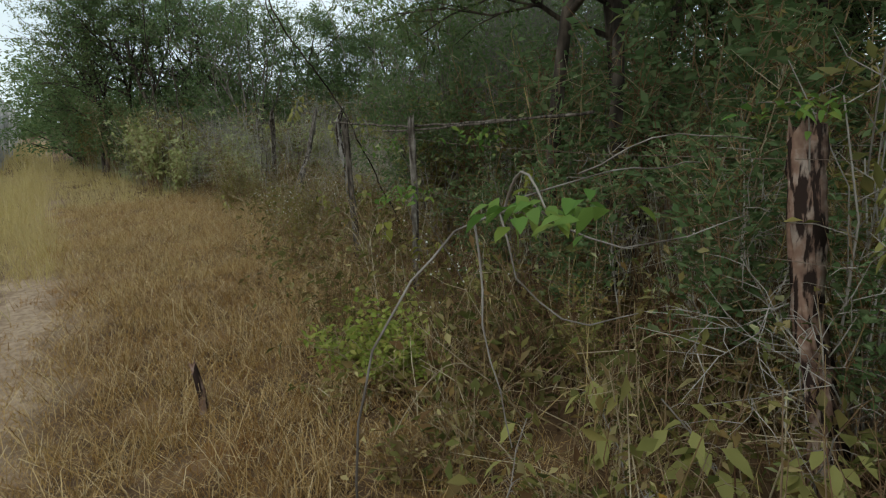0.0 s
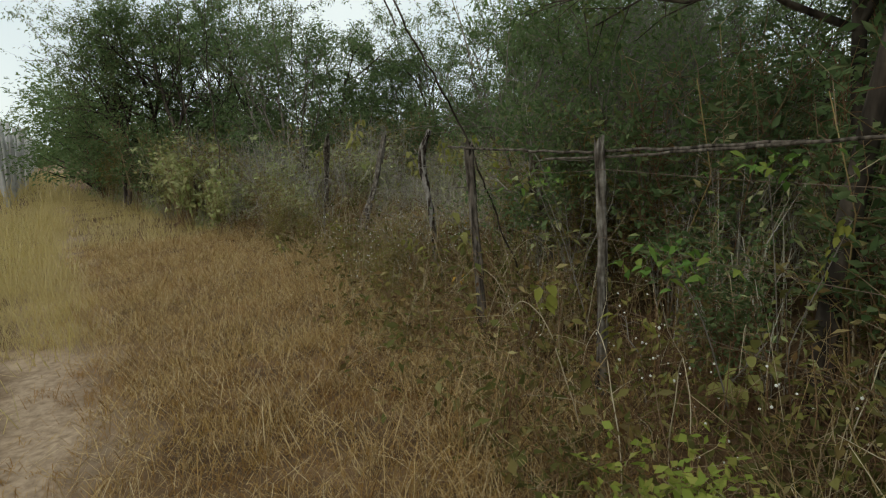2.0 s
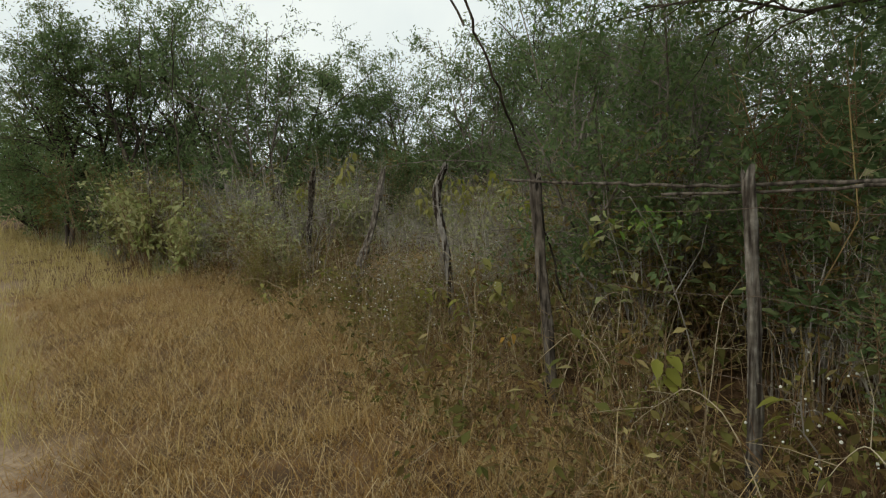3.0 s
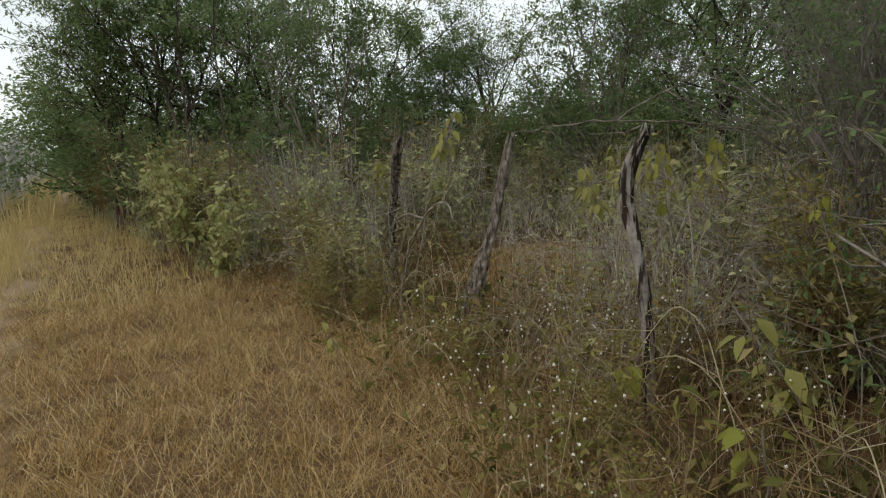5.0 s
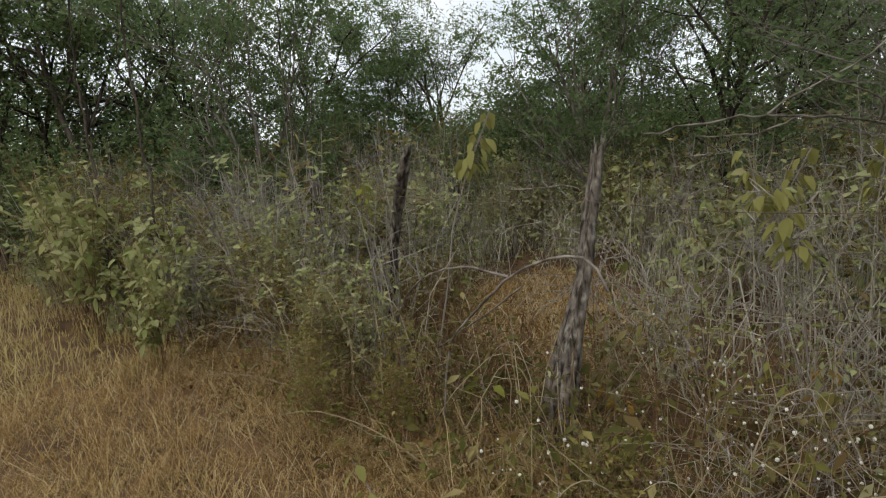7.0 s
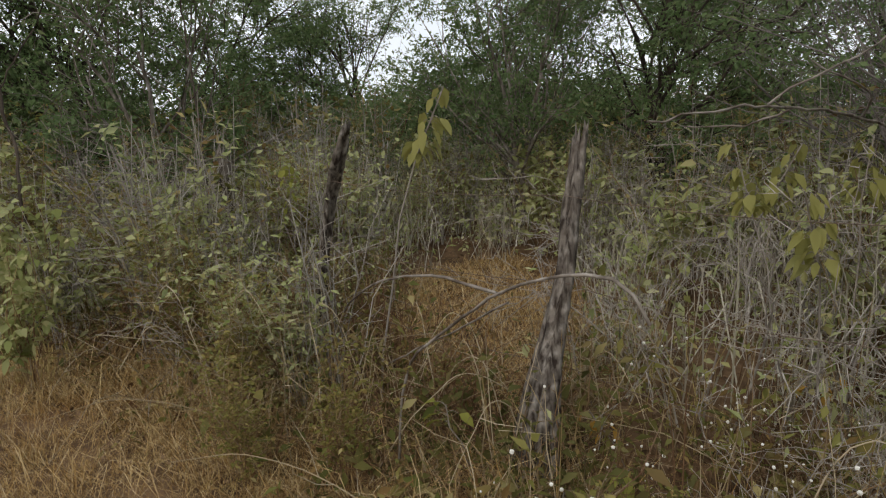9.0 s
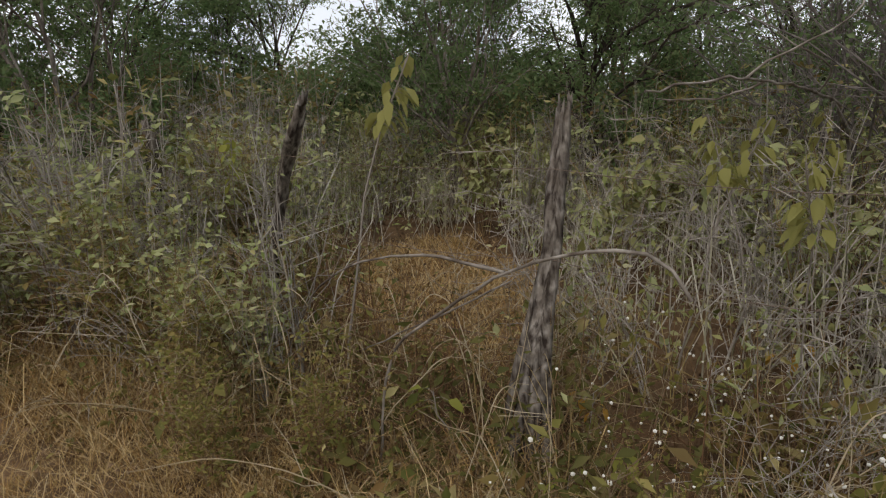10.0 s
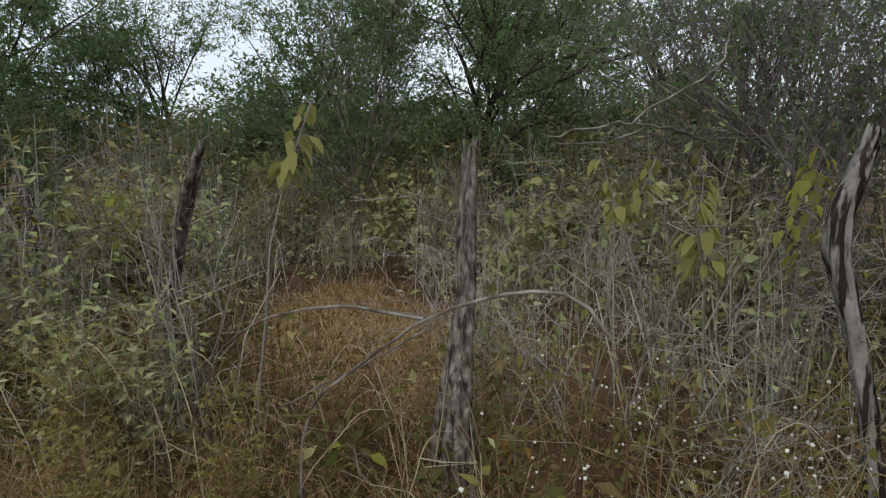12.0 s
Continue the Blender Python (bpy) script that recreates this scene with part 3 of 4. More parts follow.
SHRUBS = [
    make_shrub("dry_shrub", 31, 1.25, 16, 0.35, SHRUB_LEAF, GREY_STEM, "grey-stemmed dry shrub with small olive leaves", 3, (0.07, 0.034)),
    make_shrub("dry_shrub", 32, 1.4, 14, 0.25, WEED_LEAF, GREY_STEM, "tall thin grey shrub with sparse dull leaves", 2, (0.065, 0.03), radius=0.006),
    make_shrub("dry_shrub", 33, 1.1, 18, 0.45, SHRUB_LEAF, WEED_STEM, "brown-stemmed spreading dry shrub", 3, (0.07, 0.034)),
    make_shrub("bare_shrub", 34, 1.35, 15, 0.4, SHRUB_LEAF, GREY_STEM, "nearly leafless pale grey twiggy shrub", 1, (0.04, 0.018), 0.34, 0.0065),
    make_shrub("leafy_shrub", 35, 1.2, 14, 0.45, PALE_LEAF, WEED_STEM, "leafy shrub with pale green drooping leaves", 3, (0.095, 0.05), broad=True),
    make_shrub("weedy_shrub", 36, 0.8, 20, 0.6, WEED_LEAF, WEED_STEM, "low brown and olive weedy shrub", 4, (0.05, 0.024)),
    make_shrub("bare_shrub", 37, 1.35, 13, 0.45, WEED_LEAF, TWIG_DARK, "dark leafless shrub of thin tangled twigs", 1, (0.05, 0.024), 0.36, 0.006, twigs=8),
]
srng = rng_of(49)
for i in range(26):
    su = srng.uniform(11.8, 17.5)
    sv = float(scrub_edge(su)) + srng.uniform(0.3, 2.2)
    sx, sy = plan(su, sv)
    place(SHRUBS[(3, 0, 1, 3, 2)[i % 5]], None, sx, sy, srng.uniform(0, 360), srng.uniform(0.95, 1.35))
for i in range(12):
    su = srng.uniform(12.4, 17)
    sx, sy = plan(su, float(scrub_edge(su)) + srng.uniform(-0.1, 0.6))
    place(SHRUBS[(4, 0, 4)[i % 3]], None, sx, sy, srng.uniform(0, 360), srng.uniform(0.9, 1.3))
for i in range(20):
    sx, sy = plan(srng.uniform(5.6, 9.3), srng.uniform(2.9, 5.2))
    place(SHRUBS[(2, 6, 6, 5)[i % 4]], None, sx, sy, srng.uniform(0, 360), srng.uniform(0.95, 1.3))
srng = rng_of(50)
count = 0
while count < 255:
    if count < 145:
        su, sv = srng.uniform(6.5, 19), srng.uniform(2.7, 8.5)
    elif count < 178:
        su, sv = srng.uniform(-1, 8), srng.uniform(2.8, 7)
    else:
        su = srng.uniform(10.2, 17)
        sv = srng.uniform(float(scrub_edge(su)) + 0.35, 2.6)
    if in_clearing(su, sv, 1.3) or (abs(su - 10.4) < 0.7 and abs(sv - 2.4) < 0.8) or (su < 9.9 and sv < 2.6):
        continue
    kind_no = int(srng.choice([0, 1, 2, 3, 4, 5], p=[0.27, 0.22, 0.12, 0.17, 0.10, 0.12]))
    sx, sy = plan(su, sv)
    place(SHRUBS[kind_no], None, sx, sy, srng.uniform(0, 360), srng.uniform(0.75, 1.15) * (0.85 if sv < 2.6 else 0.85 if 6.8 < su < 9.2 else 1.22))
    count += 1


def clumps(n, per, us, vs, keep, rng, spread):
    """Places gathered in clumps, with a vigour shared by each clump."""
    u, v = rng.uniform(*us, n // per), rng.uniform(*vs, n // per)
    vigour = np.repeat(rng.uniform(0.45, 1.2, len(u)), per)
    u = np.repeat(u, per) + rng.normal(size=len(u) * per) * spread
    v = np.repeat(v, per) + rng.normal(size=len(v) * per) * spread
    k = keep(u, v)
    u, v, vigour = u[k], v[k], vigour[k]
    x, y = plan(u, v)
    return np.stack([x, y, ground_z(x, y)], 1), u, v, vigour


def undergrowth():
    """Weeds too many to count: thin arching stems with small leaves, in strips by how near they stand."""
    rng = rng_of(60)
    gap = lambda u, v: (np.abs(u - 10.4) < 0.3) & (v > 2.6) & (v < 3.2)
    strips = [
        ("weeds", 10500, (-1.5, 12.5), (-0.3, 3.0), 0.72, True, lambda u, v: (v > scrub_edge(u) + rng.normal(size=len(u)) * 0.14) & ~in_clearing(u, v, 1.0) & ~gap(u, v)),
        ("weeds", 7000, (-2, 18), (2.8, 8.5), 1.25, False, lambda u, v: ~in_clearing(u, v, 1.1) & ~gap(u, v)),
        ("weeds", 7000, (12, 24), (-3.5, 3.0), 0.85, False, lambda u, v: (v > scrub_edge(u)) & ~in_clearing(u, v, 1.1)),
    ]
    for name, n, us, vs, h, near, keep in strips:
        base, u, v, vigour = clumps(n, 14 if near else 18, us, vs, keep, rng, 0.07 if near else 0.10)
        n = len(base)
        tall = h * vigour * rng.uniform(0.5, 1.2, n) * np.clip((v - scrub_edge(u)) * 0.9 + 0.4, 0.35, 1) * np.where((u > 6.8) & (u < 9.2) & (v > 3), 0.7, 1)
        a = rng.uniform(0, 2 * math.pi, n)
        ln = rng.uniform(0.0, 1.1, n) ** 1.3
        f = np.linspace(0, 1, 4)[None, :, None]
        out = np.stack([np.cos(a), np.sin(a), np.zeros(n)], 1)[:, None]
        rise = f - 0.30 * ln[:, None, None] * f ** 3
        pts = base[:, None] + out * (ln * tall)[:, None, None] * f ** 1.3 + np.array([0, 0, 1.0]) * (tall * (1 - 0.3 * ln))[:, None, None] * rise
        pts[:, 1:] += rng.normal(size=(n, 3, 3)) * 0.02
        twp, twr = side_twigs(rng, pts, 2, 0.18, 0.0012)
        if near:
            rad = rng.uniform(0.0018, 0.0044, (n, 1)) * np.array([[1, 0.85, 0.7, 0.4]])
            stalks = join([tubes(pts, rad, 3), tubes(twp, twr, 3)])
        else:
            stalks = join([blades(base, tall, rng.uniform(0.006, 0.011, n), np.minimum(ln, 0.8), rng), blades(twp[:, 0], rng.uniform(0.1, 0.3, len(twp)), np.full(len(twp), 0.004), rng.uniform(0.3, 0.9, len(twp)), rng)])
        tagged(part(name, stalks, WEED_STEM if near else FIELD_STEM), "dense tangle of dry brown weed stems", "weeds", kind="stuff")
        at = np.concatenate([points_on(rng, twp, 1, 0.2), points_on(rng, pts, 3 if near else 4, 0.15)])
        m = len(at)
        big = rng.uniform(0, 1, m) ** 3
        size = 0.034 + 0.07 * big if near else 0.04 + 0.06 * big
        geo = leaf_cards(at, rng.normal(size=(m, 3)) * np.array([1, 1, 0.6]) + np.array([0, 0, -0.35]), size, size * rng.uniform(0.3, 0.55, m), rng)
        tagged(part("weed_foliage", geo, WEED_LEAF if near else SHRUB_LEAF), "small olive and brown leaves of the weeds", "weeds", kind="stuff")


undergrowth()

# ---- grass ----


def tufts(n, per, us, vs, keep, rng, spread=0.07):
    """Roots of grass that grows in tufts, with a height factor for each tuft."""
    c, u, v = scatter(n, us, vs, rng, keep)
    broad = 0.55 + 0.9 * np.clip(0.5 + 0.5 * np.sin(c[:, 0] * 3.7 + 2 * np.sin(c[:, 1] * 2.1)) * np.sin(c[:, 1] * 3.1 + 1.7 * np.sin(c[:, 0] * 2.3)), 0, 1)
    vigour = np.repeat(rng.uniform(0.3, 1.3, len(c)) * broad, per)
    base = np.repeat(c, per, axis=0)
    base[:, :2] += rng.normal(size=(len(base), 2)) * spread * vigour[:, None]
    base[:, 2] = ground_z(base[:, 0], base[:, 1])
    return base, vigour


def grasses():
    rng = rng_of(70)

    def strip(name, n, per, us, vs, keep, h, w, lean, mat, label, spread=0.07):
        base, vigour = tufts(n, per, us, vs, keep, rng, spread)
        n = len(base)
        geo = blades(base, rng.uniform(*h, n) * vigour, rng.uniform(*w, n), rng.uniform(*lean, n), rng)
        tagged(part(name, geo, mat), label, "grass", kind="stuff")

    bare = lambda u, v: ((u > 7.4) & (rng.uniform(0, 1, len(u)) < 0.8)) | (np.abs(v - track_mid(u) + 0.2 * np.sin(u * 1.1) + rng.normal(size=len(u)) * 0.22) > 0.42) | (rng.uniform(0, 1, len(u)) < 0.10)
    strip("dry_grass", 3000, 17, (0.5, 6.4), (-1.9, 1.9), lambda u, v: bare(u, v) & (v > track_mid(u) - 0.1) & (v < scrub_edge(u) + 0.45 + rng.normal(size=len(u)) * 0.2), (0.04, 0.17), (0.002, 0.0045), (0.4, 1.4), DRY_GRASS, "short matted orange-brown dry grass in tufts")
    strip("dry_grass", 2300, 16, (6.2, 12.5), (-1.9, 1.9), lambda u, v: bare(u, v) & (v > track_mid(u) - 0.1) & (v < scrub_edge(u) + 0.45 + rng.normal(size=len(u)) * 0.2), (0.04, 0.2), (0.002, 0.0045), (0.4, 1.4), PALE_GRASS, "short matted bleached dry grass in tufts")
    strip("dry_grass", 2400, 10, (12, 26), (-4.5, 0.5), lambda u, v: bare(u, v) & (v < scrub_edge(u) + 0.3), (0.08, 0.36), (0.006, 0.011), (0.1, 1.0), TALL_GRASS, "short orange-brown dry grass along the track", 0.1)
    strip("dry_grass", 1000, 11, (9.2, 14.5), (1.3, 5.4), lambda u, v: in_clearing(u, v, 1.0), (0.04, 0.16), (0.004, 0.007), (0.5, 1.3), DRY_GRASS, "flattened orange-brown grass in a small clearing", 0.09)
    strip("dry_grass", 2300, 12, (9.4, 14.3), (2.2, 5.2), lambda u, v: in_clearing(u, v, 1.12), (0.06, 0.2), (0.004, 0.008), (0.5, 1.3), STRAW, "bleached straw lying flat in a small clearing", 0.1)
    strip("straw", 4200, 11, (4.2, 12.5), (-0.4, 2.6), lambda u, v: (v > scrub_edge(u) - 0.1) & (v < scrub_edge(u) + 0.25 + 0.8 * rng.uniform(0, 1, len(u))), (0.12, 0.5), (0.002, 0.0045), (0.5, 1.4), STRAW, "tangled pale straw at the foot of the weeds", 0.1)
    strip("tall_grass", 3600, 13, (2.5, 17), (-7.0, -1.0), lambda u, v: bare(u, v) & (v < track_mid(u) + 0.1), (0.15, 0.7), (0.004, 0.008), (0.1, 0.8), TALL_GRASS, "tall yellowish dry grass beside the track", 0.08)
    strip("tall_grass", 2200, 9, (16, 45), (-20, -3), lambda u, v: v < track_mid(u) + 0.4, (0.3, 0.9), (0.012, 0.024), (0.1, 0.6), TALL_GRASS, "tall yellowish dry grass further off", 0.2)
    base, u, v = scatter(44000, (0.5, 12), (-1.4, 2.2), rng, lambda u, v: (v < scrub_edge(u) + 0.7) & (v > track_mid(u) + 0.2))
    n = len(base)
    tagged(part("straw", blades(base + np.array([0, 0, 0.02]), 0.05 + 0.3 * rng.uniform(0, 1, n) ** 2.5, rng.uniform(0.0018, 0.0045, n), rng.uniform(0.7, 1.5, n), rng), STRAW), "bleached flattened straw lying on the ground", "grass", kind="stuff")
    strip("dry_grass", 560, 40, (1.5, 12.5), (-1.2, 1.9), lambda u, v: bare(u, v) & (v > track_mid(u) + 0.3) & (v < scrub_edge(u) + 0.4), (0.12, 0.3), (0.0018, 0.004), (0.25, 1.0), STRAW, "pale bunches of fine dry grass", 0.06)
    strip("tall_grass", 110, 46, (7.2, 10.5), (-2.0, -0.55), lambda u, v: v < track_mid(u) + 0.2, (0.12, 0.42), (0.002, 0.0045), (0.3, 1.1), TALL_GRASS, "fluffy bunches of tall yellow grass by the track", 0.09)
    # fallen leaves under the weeds
    base, u, v = scatter(15000, (-2, 14), (0.3, 5), rng, lambda u, v: v > scrub_edge(u) - 0.3)
    base[:, 2] += rng.uniform(0.0, 0.03, len(base))
    n = len(base)
    geo = leaf_cards(base, rng.normal(size=(n, 3)) * np.array([1, 1, 0.25]), rng.uniform(0.02, 0.07, n), rng.uniform(0.01, 0.035, n), rng)
    tagged(part("leaf_litter", geo, LITTER), "fallen brown leaves under the weeds", "leaf litter", kind="stuff")


grasses()

# ---- fence ----


def rough_post(path, radii, seed, sides=14, rough=0.22, jag=0.05, steps=26):
    """A weathered log along path: grooved round its girth, with a jagged top."""
    rng = rng_of(seed)
    path, radii = np.array(path, float), np.array(radii, float)
    d = np.concatenate([[0], np.cumsum(np.linalg.norm(np.diff(path, axis=0), axis=1))])
    f = np.linspace(0, d[-1], steps)
    c = np.stack([np.interp(f, d, path[:, i]) for i in range(3)], 1)
    c[1:-1] = (c[:-2] + 2 * c[1:-1] + c[2:]) / 4
    r = np.interp(f, d, radii)
    groove = 1 + rng.normal(size=sides) * rough
    verts = []
    for i in range(steps):
        for j in range(sides):
            a = 2 * math.pi * j / sides
            q = Vector((math.cos(a) * 2.3, math.sin(a) * 2.3, f[i] * 5 + seed))
            k = groove[j] + 0.35 * noise.noise(q) + 0.2 * noise.noise(q * 3.1) + 0.14 * noise.noise(q * 7.3)
            z = rng.uniform(-jag, jag * 0.6) if i == steps - 1 else 0
            verts.append((c[i, 0] + r[i] * k * math.cos(a), c[i, 1] + r[i] * k * math.sin(a), c[i, 2] + z))
    verts.append(tuple(c[-1] - np.array([0, 0, jag])))
    verts.append(tuple(c[0]))
    tris = []
    for i in range(steps - 1):
        for j in range(sides):
            p, q = i * sides + j, i * sides + (j + 1) % sides
            tris += [(p, q, q + sides), (p, q + sides, p + sides)]
    top = (steps - 1) * sides
    for j in range(sides):
        tris.append((top + j, top + (j + 1) % sides, len(verts) - 2))
        tris.append(((j + 1) % sides, j, len(verts) - 1))
    return np.array(verts), np.array(tris)


def local(path, x, y):
    return [(p[0] - x, p[1] - y, p[2]) for p in path]


def fence_post(x, y, path, radii, seed, mat, label, splints=(), **kw):
    t = thing("fence_post", (x, y, 0), label, "fence post", "fence posts along the track")
    part("log", rough_post(local(path, x, y), radii, seed, **kw), mat, t)
    for i, (pts, rr) in enumerate(splints):
        part("splint", rough_post(local(pts, x, y), rr, seed + 7 + i, 7, 0.3, 0.03, 10), mat, t)
    return t


fence_post(1.06, 3.03, [(1.07, 3.02, -0.1), (1.06, 3.03, 0.02), (1.01, 3.1, 0.35), (0.96, 3.18, 0.63), (0.94, 3.2, 0.97), (0.91, 3.23, 1.31)], [0.058, 0.056, 0.046, 0.043, 0.05, 0.056], 3, POST_RED, "thick old fence post with flaking reddish bark",
           [([(0.99, 3.1, 0.5), (0.9, 3.17, 0.85), (0.88, 3.2, 1.16)], [0.01, 0.016, 0.008]), ([(0.98, 3.21, 0.95), (0.95, 3.2, 1.2), (0.955, 3.21, 1.37)], [0.018, 0.02, 0.007]), ([(1.0, 3.0, -0.03), (0.98, 3.05, 0.3), (0.95, 3.12, 0.6)], [0.016, 0.018, 0.008])], rough=0.28, jag=0.09, steps=40)
fence_post(-1.14, 5.17, [(-1.14, 5.16, -0.1), (-1.13, 5.18, 0.3), (-1.13, 5.24, 0.8), (-1.15, 5.31, 1.37)], [0.028, 0.026, 0.024, 0.024], 5, POST_WOOD, "straight weathered grey fence post by a dead pole", jag=0.06, steps=40)
fence_post(-1.96, 6.0, [(-1.94, 5.98, -0.1), (-1.96, 6.0, 0.4), (-2.0, 6.06, 0.9), (-2.03, 6.12, 1.38)], [0.033, 0.030, 0.026, 0.030], 8, POST_DARK, "dark upright fence post with peeling bark", jag=0.06)
fence_post(-2.84, 7.98, [(-2.83, 7.96, -0.1), (-2.84, 7.99, 0.4), (-2.87, 8.03, 0.7), (-2.92, 8.06, 0.95), (-2.96, 8.09, 1.12), (-2.955, 8.09, 1.25), (-2.92, 8.08, 1.36), (-2.86, 8.08, 1.48)], [0.028, 0.026, 0.026, 0.029, 0.034, 0.034, 0.028, 0.021], 12, POST_PALE, "crooked pale grey fence post with dark bark patches", rough=0.24, jag=0.06, sides=16, steps=46)
fence_post(-4.0, 8.66, [(-3.98, 8.68, -0.1), (-3.965, 8.74, 0.3), (-3.93, 8.81, 0.52), (-3.885, 8.89, 0.68), (-3.83, 8.96, 0.9), (-3.787, 9.05, 1.195), (-3.745, 9.12, 1.46)], [0.044, 0.042, 0.040, 0.034, 0.032, 0.031, 0.024], 16, POST_WOOD, "split weathered grey fence post with a cleft foot",
           [([(-4.13, 8.72, -0.03), (-4.0, 8.84, 0.45), (-3.86, 8.98, 0.85)], [0.016, 0.022, 0.014]), ([(-4.1, 8.64, -0.03), (-4.0, 8.76, 0.35), (-3.9, 8.9, 0.7)], [0.02, 0.024, 0.016]), ([(-3.77, 9.07, 1.12), (-3.745, 9.1, 1.32), (-3.715, 9.13, 1.5)], [0.018, 0.017, 0.009]), ([(-3.93, 8.57, -0.03), (-3.91, 8.72, 0.3), (-3.86, 8.88, 0.62)], [0.022, 0.02, 0.012])], rough=0.34, jag=0.1, steps=48)
fence_post(-5.08, 10.12, [(-5.14, 10.2, -0.1), (-5.09, 10.14, 0.5), (-5.02, 10.07, 0.9), (-4.96, 10.0, 1.15), (-4.9, 9.9, 1.3), (-4.88, 9.88, 1.36), (-4.82, 9.8, 1.52)], [0.032, 0.03, 0.03, 0.03, 0.046, 0.036, 0.02], 21, POST_WOOD, "thin leaning grey fence post with a swollen knot", jag=0.06)
for fu, fv, fseed in ((12.9, 1.75, 31), (14.8, 1.7, 32)):
    px, py = plan(fu, fv)
    fence_post(px, py, [(px, py, -0.1), (px + 0.03, py, 0.7), (px, py + 0.02, 1.35)], [0.045, 0.045, 0.04], fseed, POST_DARK, "dark fence post half hidden in shrubs", steps=16)


def rod(name, paths, mat, label, category, seed=1, sides=6, wob=0.01, x=None, y=None):
    """Sticks that belong together: paths of (points, start radius, end radius), each resampled and made slightly knotty."""
    rng = rng_of(seed)
    x, y = paths[0][0][0][:2]
    t = thing(name, (x, y, 0), label, category)
    for i, (pts, r0, r1) in enumerate(paths):
        p = np.array(local(pts, x, y))
        d = np.concatenate([[0], np.cumsum(np.linalg.norm(np.diff(p, axis=0), axis=1))])
        k = max(8, int(d[-1] / 0.08))
        f = np.linspace(0, d[-1], k)
        c = np.stack([np.interp(f, d, p[:, a]) for a in range(3)], 1)
        for _ in range(2):
            c[1:-1] = (c[:-2] + 2 * c[1:-1] + c[2:]) / 4
        c[1:-1] += rng.normal(size=(k - 2, 3)) * wob * 0.4
        r = np.linspace(r0, r1, k) * rng.uniform(0.93, 1.1, k)
        part("stem" if i == 0 else "side_shoot", tubes(c[None], r[None], sides), mat, t, smooth=True)
    return t


# poles lying along the posts
rod("fence_rail", [([(-2.2, 6.2, 1.35), (-1.95, 6.02, 1.33), (-1.2, 5.4, 1.3), (-0.3, 4.8, 1.34)], 0.008, 0.010)], POST_DARK, "dark dead pole tied along the fence posts", "fence rail", 2, wob=0.008)
rod("fence_rail", [([(-1.45, 5.5, 1.27), (-0.9, 5.15, 1.29), (0.2, 4.3, 1.38)], 0.007, 0.010)], POST_DARK, "second dead pole lying along the fence", "fence rail", 3, wob=0.008)
# arching dead stem in front of the split post
rod("dead_branch", [
    ([(-4.55, 8.85, 0.0), (-4.52, 8.87, 0.45), (-4.48, 8.82, 0.6), (-4.39, 8.69, 0.72), (-4.17, 8.39, 0.99), (-4.04, 8.2, 1.09), (-3.91, 8.03, 1.14), (-3.87, 7.96, 1.11), (-3.85, 7.93, 1.03)], 0.006, 0.005),
    ([(-4.17, 8.39, 0.985), (-4.26, 8.51, 0.995), (-4.41, 8.72, 0.97), (-4.61, 8.99, 0.88), (-4.79, 9.25, 0.70), (-4.9, 9.4, 0.45)], 0.006, 0.003),
    ([(-4.12, 8.5, 0.92), (-4.3, 8.75, 0.73), (-4.6, 9.15, 0.44)], 0.004, 0.003),
], GREY_BARK, "thin arching dead branch with a fork", "branch", 4, 6, 0.006)


def wire(z, sag, seed):
    rng = rng_of(seed)
    c = [(1.02, 3.0), (-1.13, 5.2), (-1.95, 5.95), (-2.9, 8.03), (-3.84, 8.93), (-4.98, 9.95), (-6.06, 11.53), (-7.2, 13.0)]
    pts = []
    for (ax, ay), (bx, by) in zip(c[:-1], c[1:]):
        for i in range(8):
            g = i / 8
            pts.append((ax + (bx - ax) * g, ay + (by - ay) * g, z - sag * 4 * g * (1 - g) + rng.normal() * 0.002))
    pts = np.array(pts)
    t = thing("barbed_wire", (0, 0, 0), "thin rusty barbed wire strung between the posts", "wire", "fence wires")
    part("strand", tubes(pts[None], np.full((1, len(pts)), 0.0016), 5), WIRE, t)
    d = np.concatenate([[0], np.cumsum(np.linalg.norm(np.diff(pts, axis=0), axis=1))])
    f = np.arange(0.1, d[-1], 0.13)
    at = np.stack([np.interp(f, d, pts[:, a]) for a in range(3)], 1)
    way = unit(rng.normal(size=at.shape)) * 0.012
    barbs = part("barbing", tubes(np.stack([at - way, at + way], 1), np.full((len(at), 2), 0.001), 3), WIRE, t)
    tagged(barbs, kind="stuff")


wire(1.22, 0.03, 1)
wire(0.86, 0.04, 2)
wire(0.5, 0.03, 3)

# pale stake fence across the field
srng = rng_of(91)
stake = thing("stake", (0, 0, 0), "silver-grey wooden stake of an old stake fence", "stake", "stake fence")
part("log", rough_post([(0, 0, -0.1), (0.02, 0, 0.8), (0, 0.02, 1.75)], [0.05, 0.05, 0.035], 44, 7, 0.12, 0.05, 8), STAKE_WOOD, stake)
for i in range(64):
    g = i * 0.42 + srng.normal() * 0.1
    kx, ky = plan(22 + g, -5.2 - 0.2 * g + srng.normal() * 0.08)
    s = srng.uniform(1.1, 1.5)
    if i == 0:
        stake.matrix_basis = pose(kx, ky, 0)
    else:
        c = copy_thing(stake, pose(kx, ky, 0, srng.normal() * 5, srng.normal() * 5, srng.uniform(0, 360)))
        c.scale = (s, s, s)
qx, qy = plan(24, -7.4)
dead = thing("dead_tree", (qx, qy, 0), "grey broken dead trunk standing beyond the stake fence", "tree")
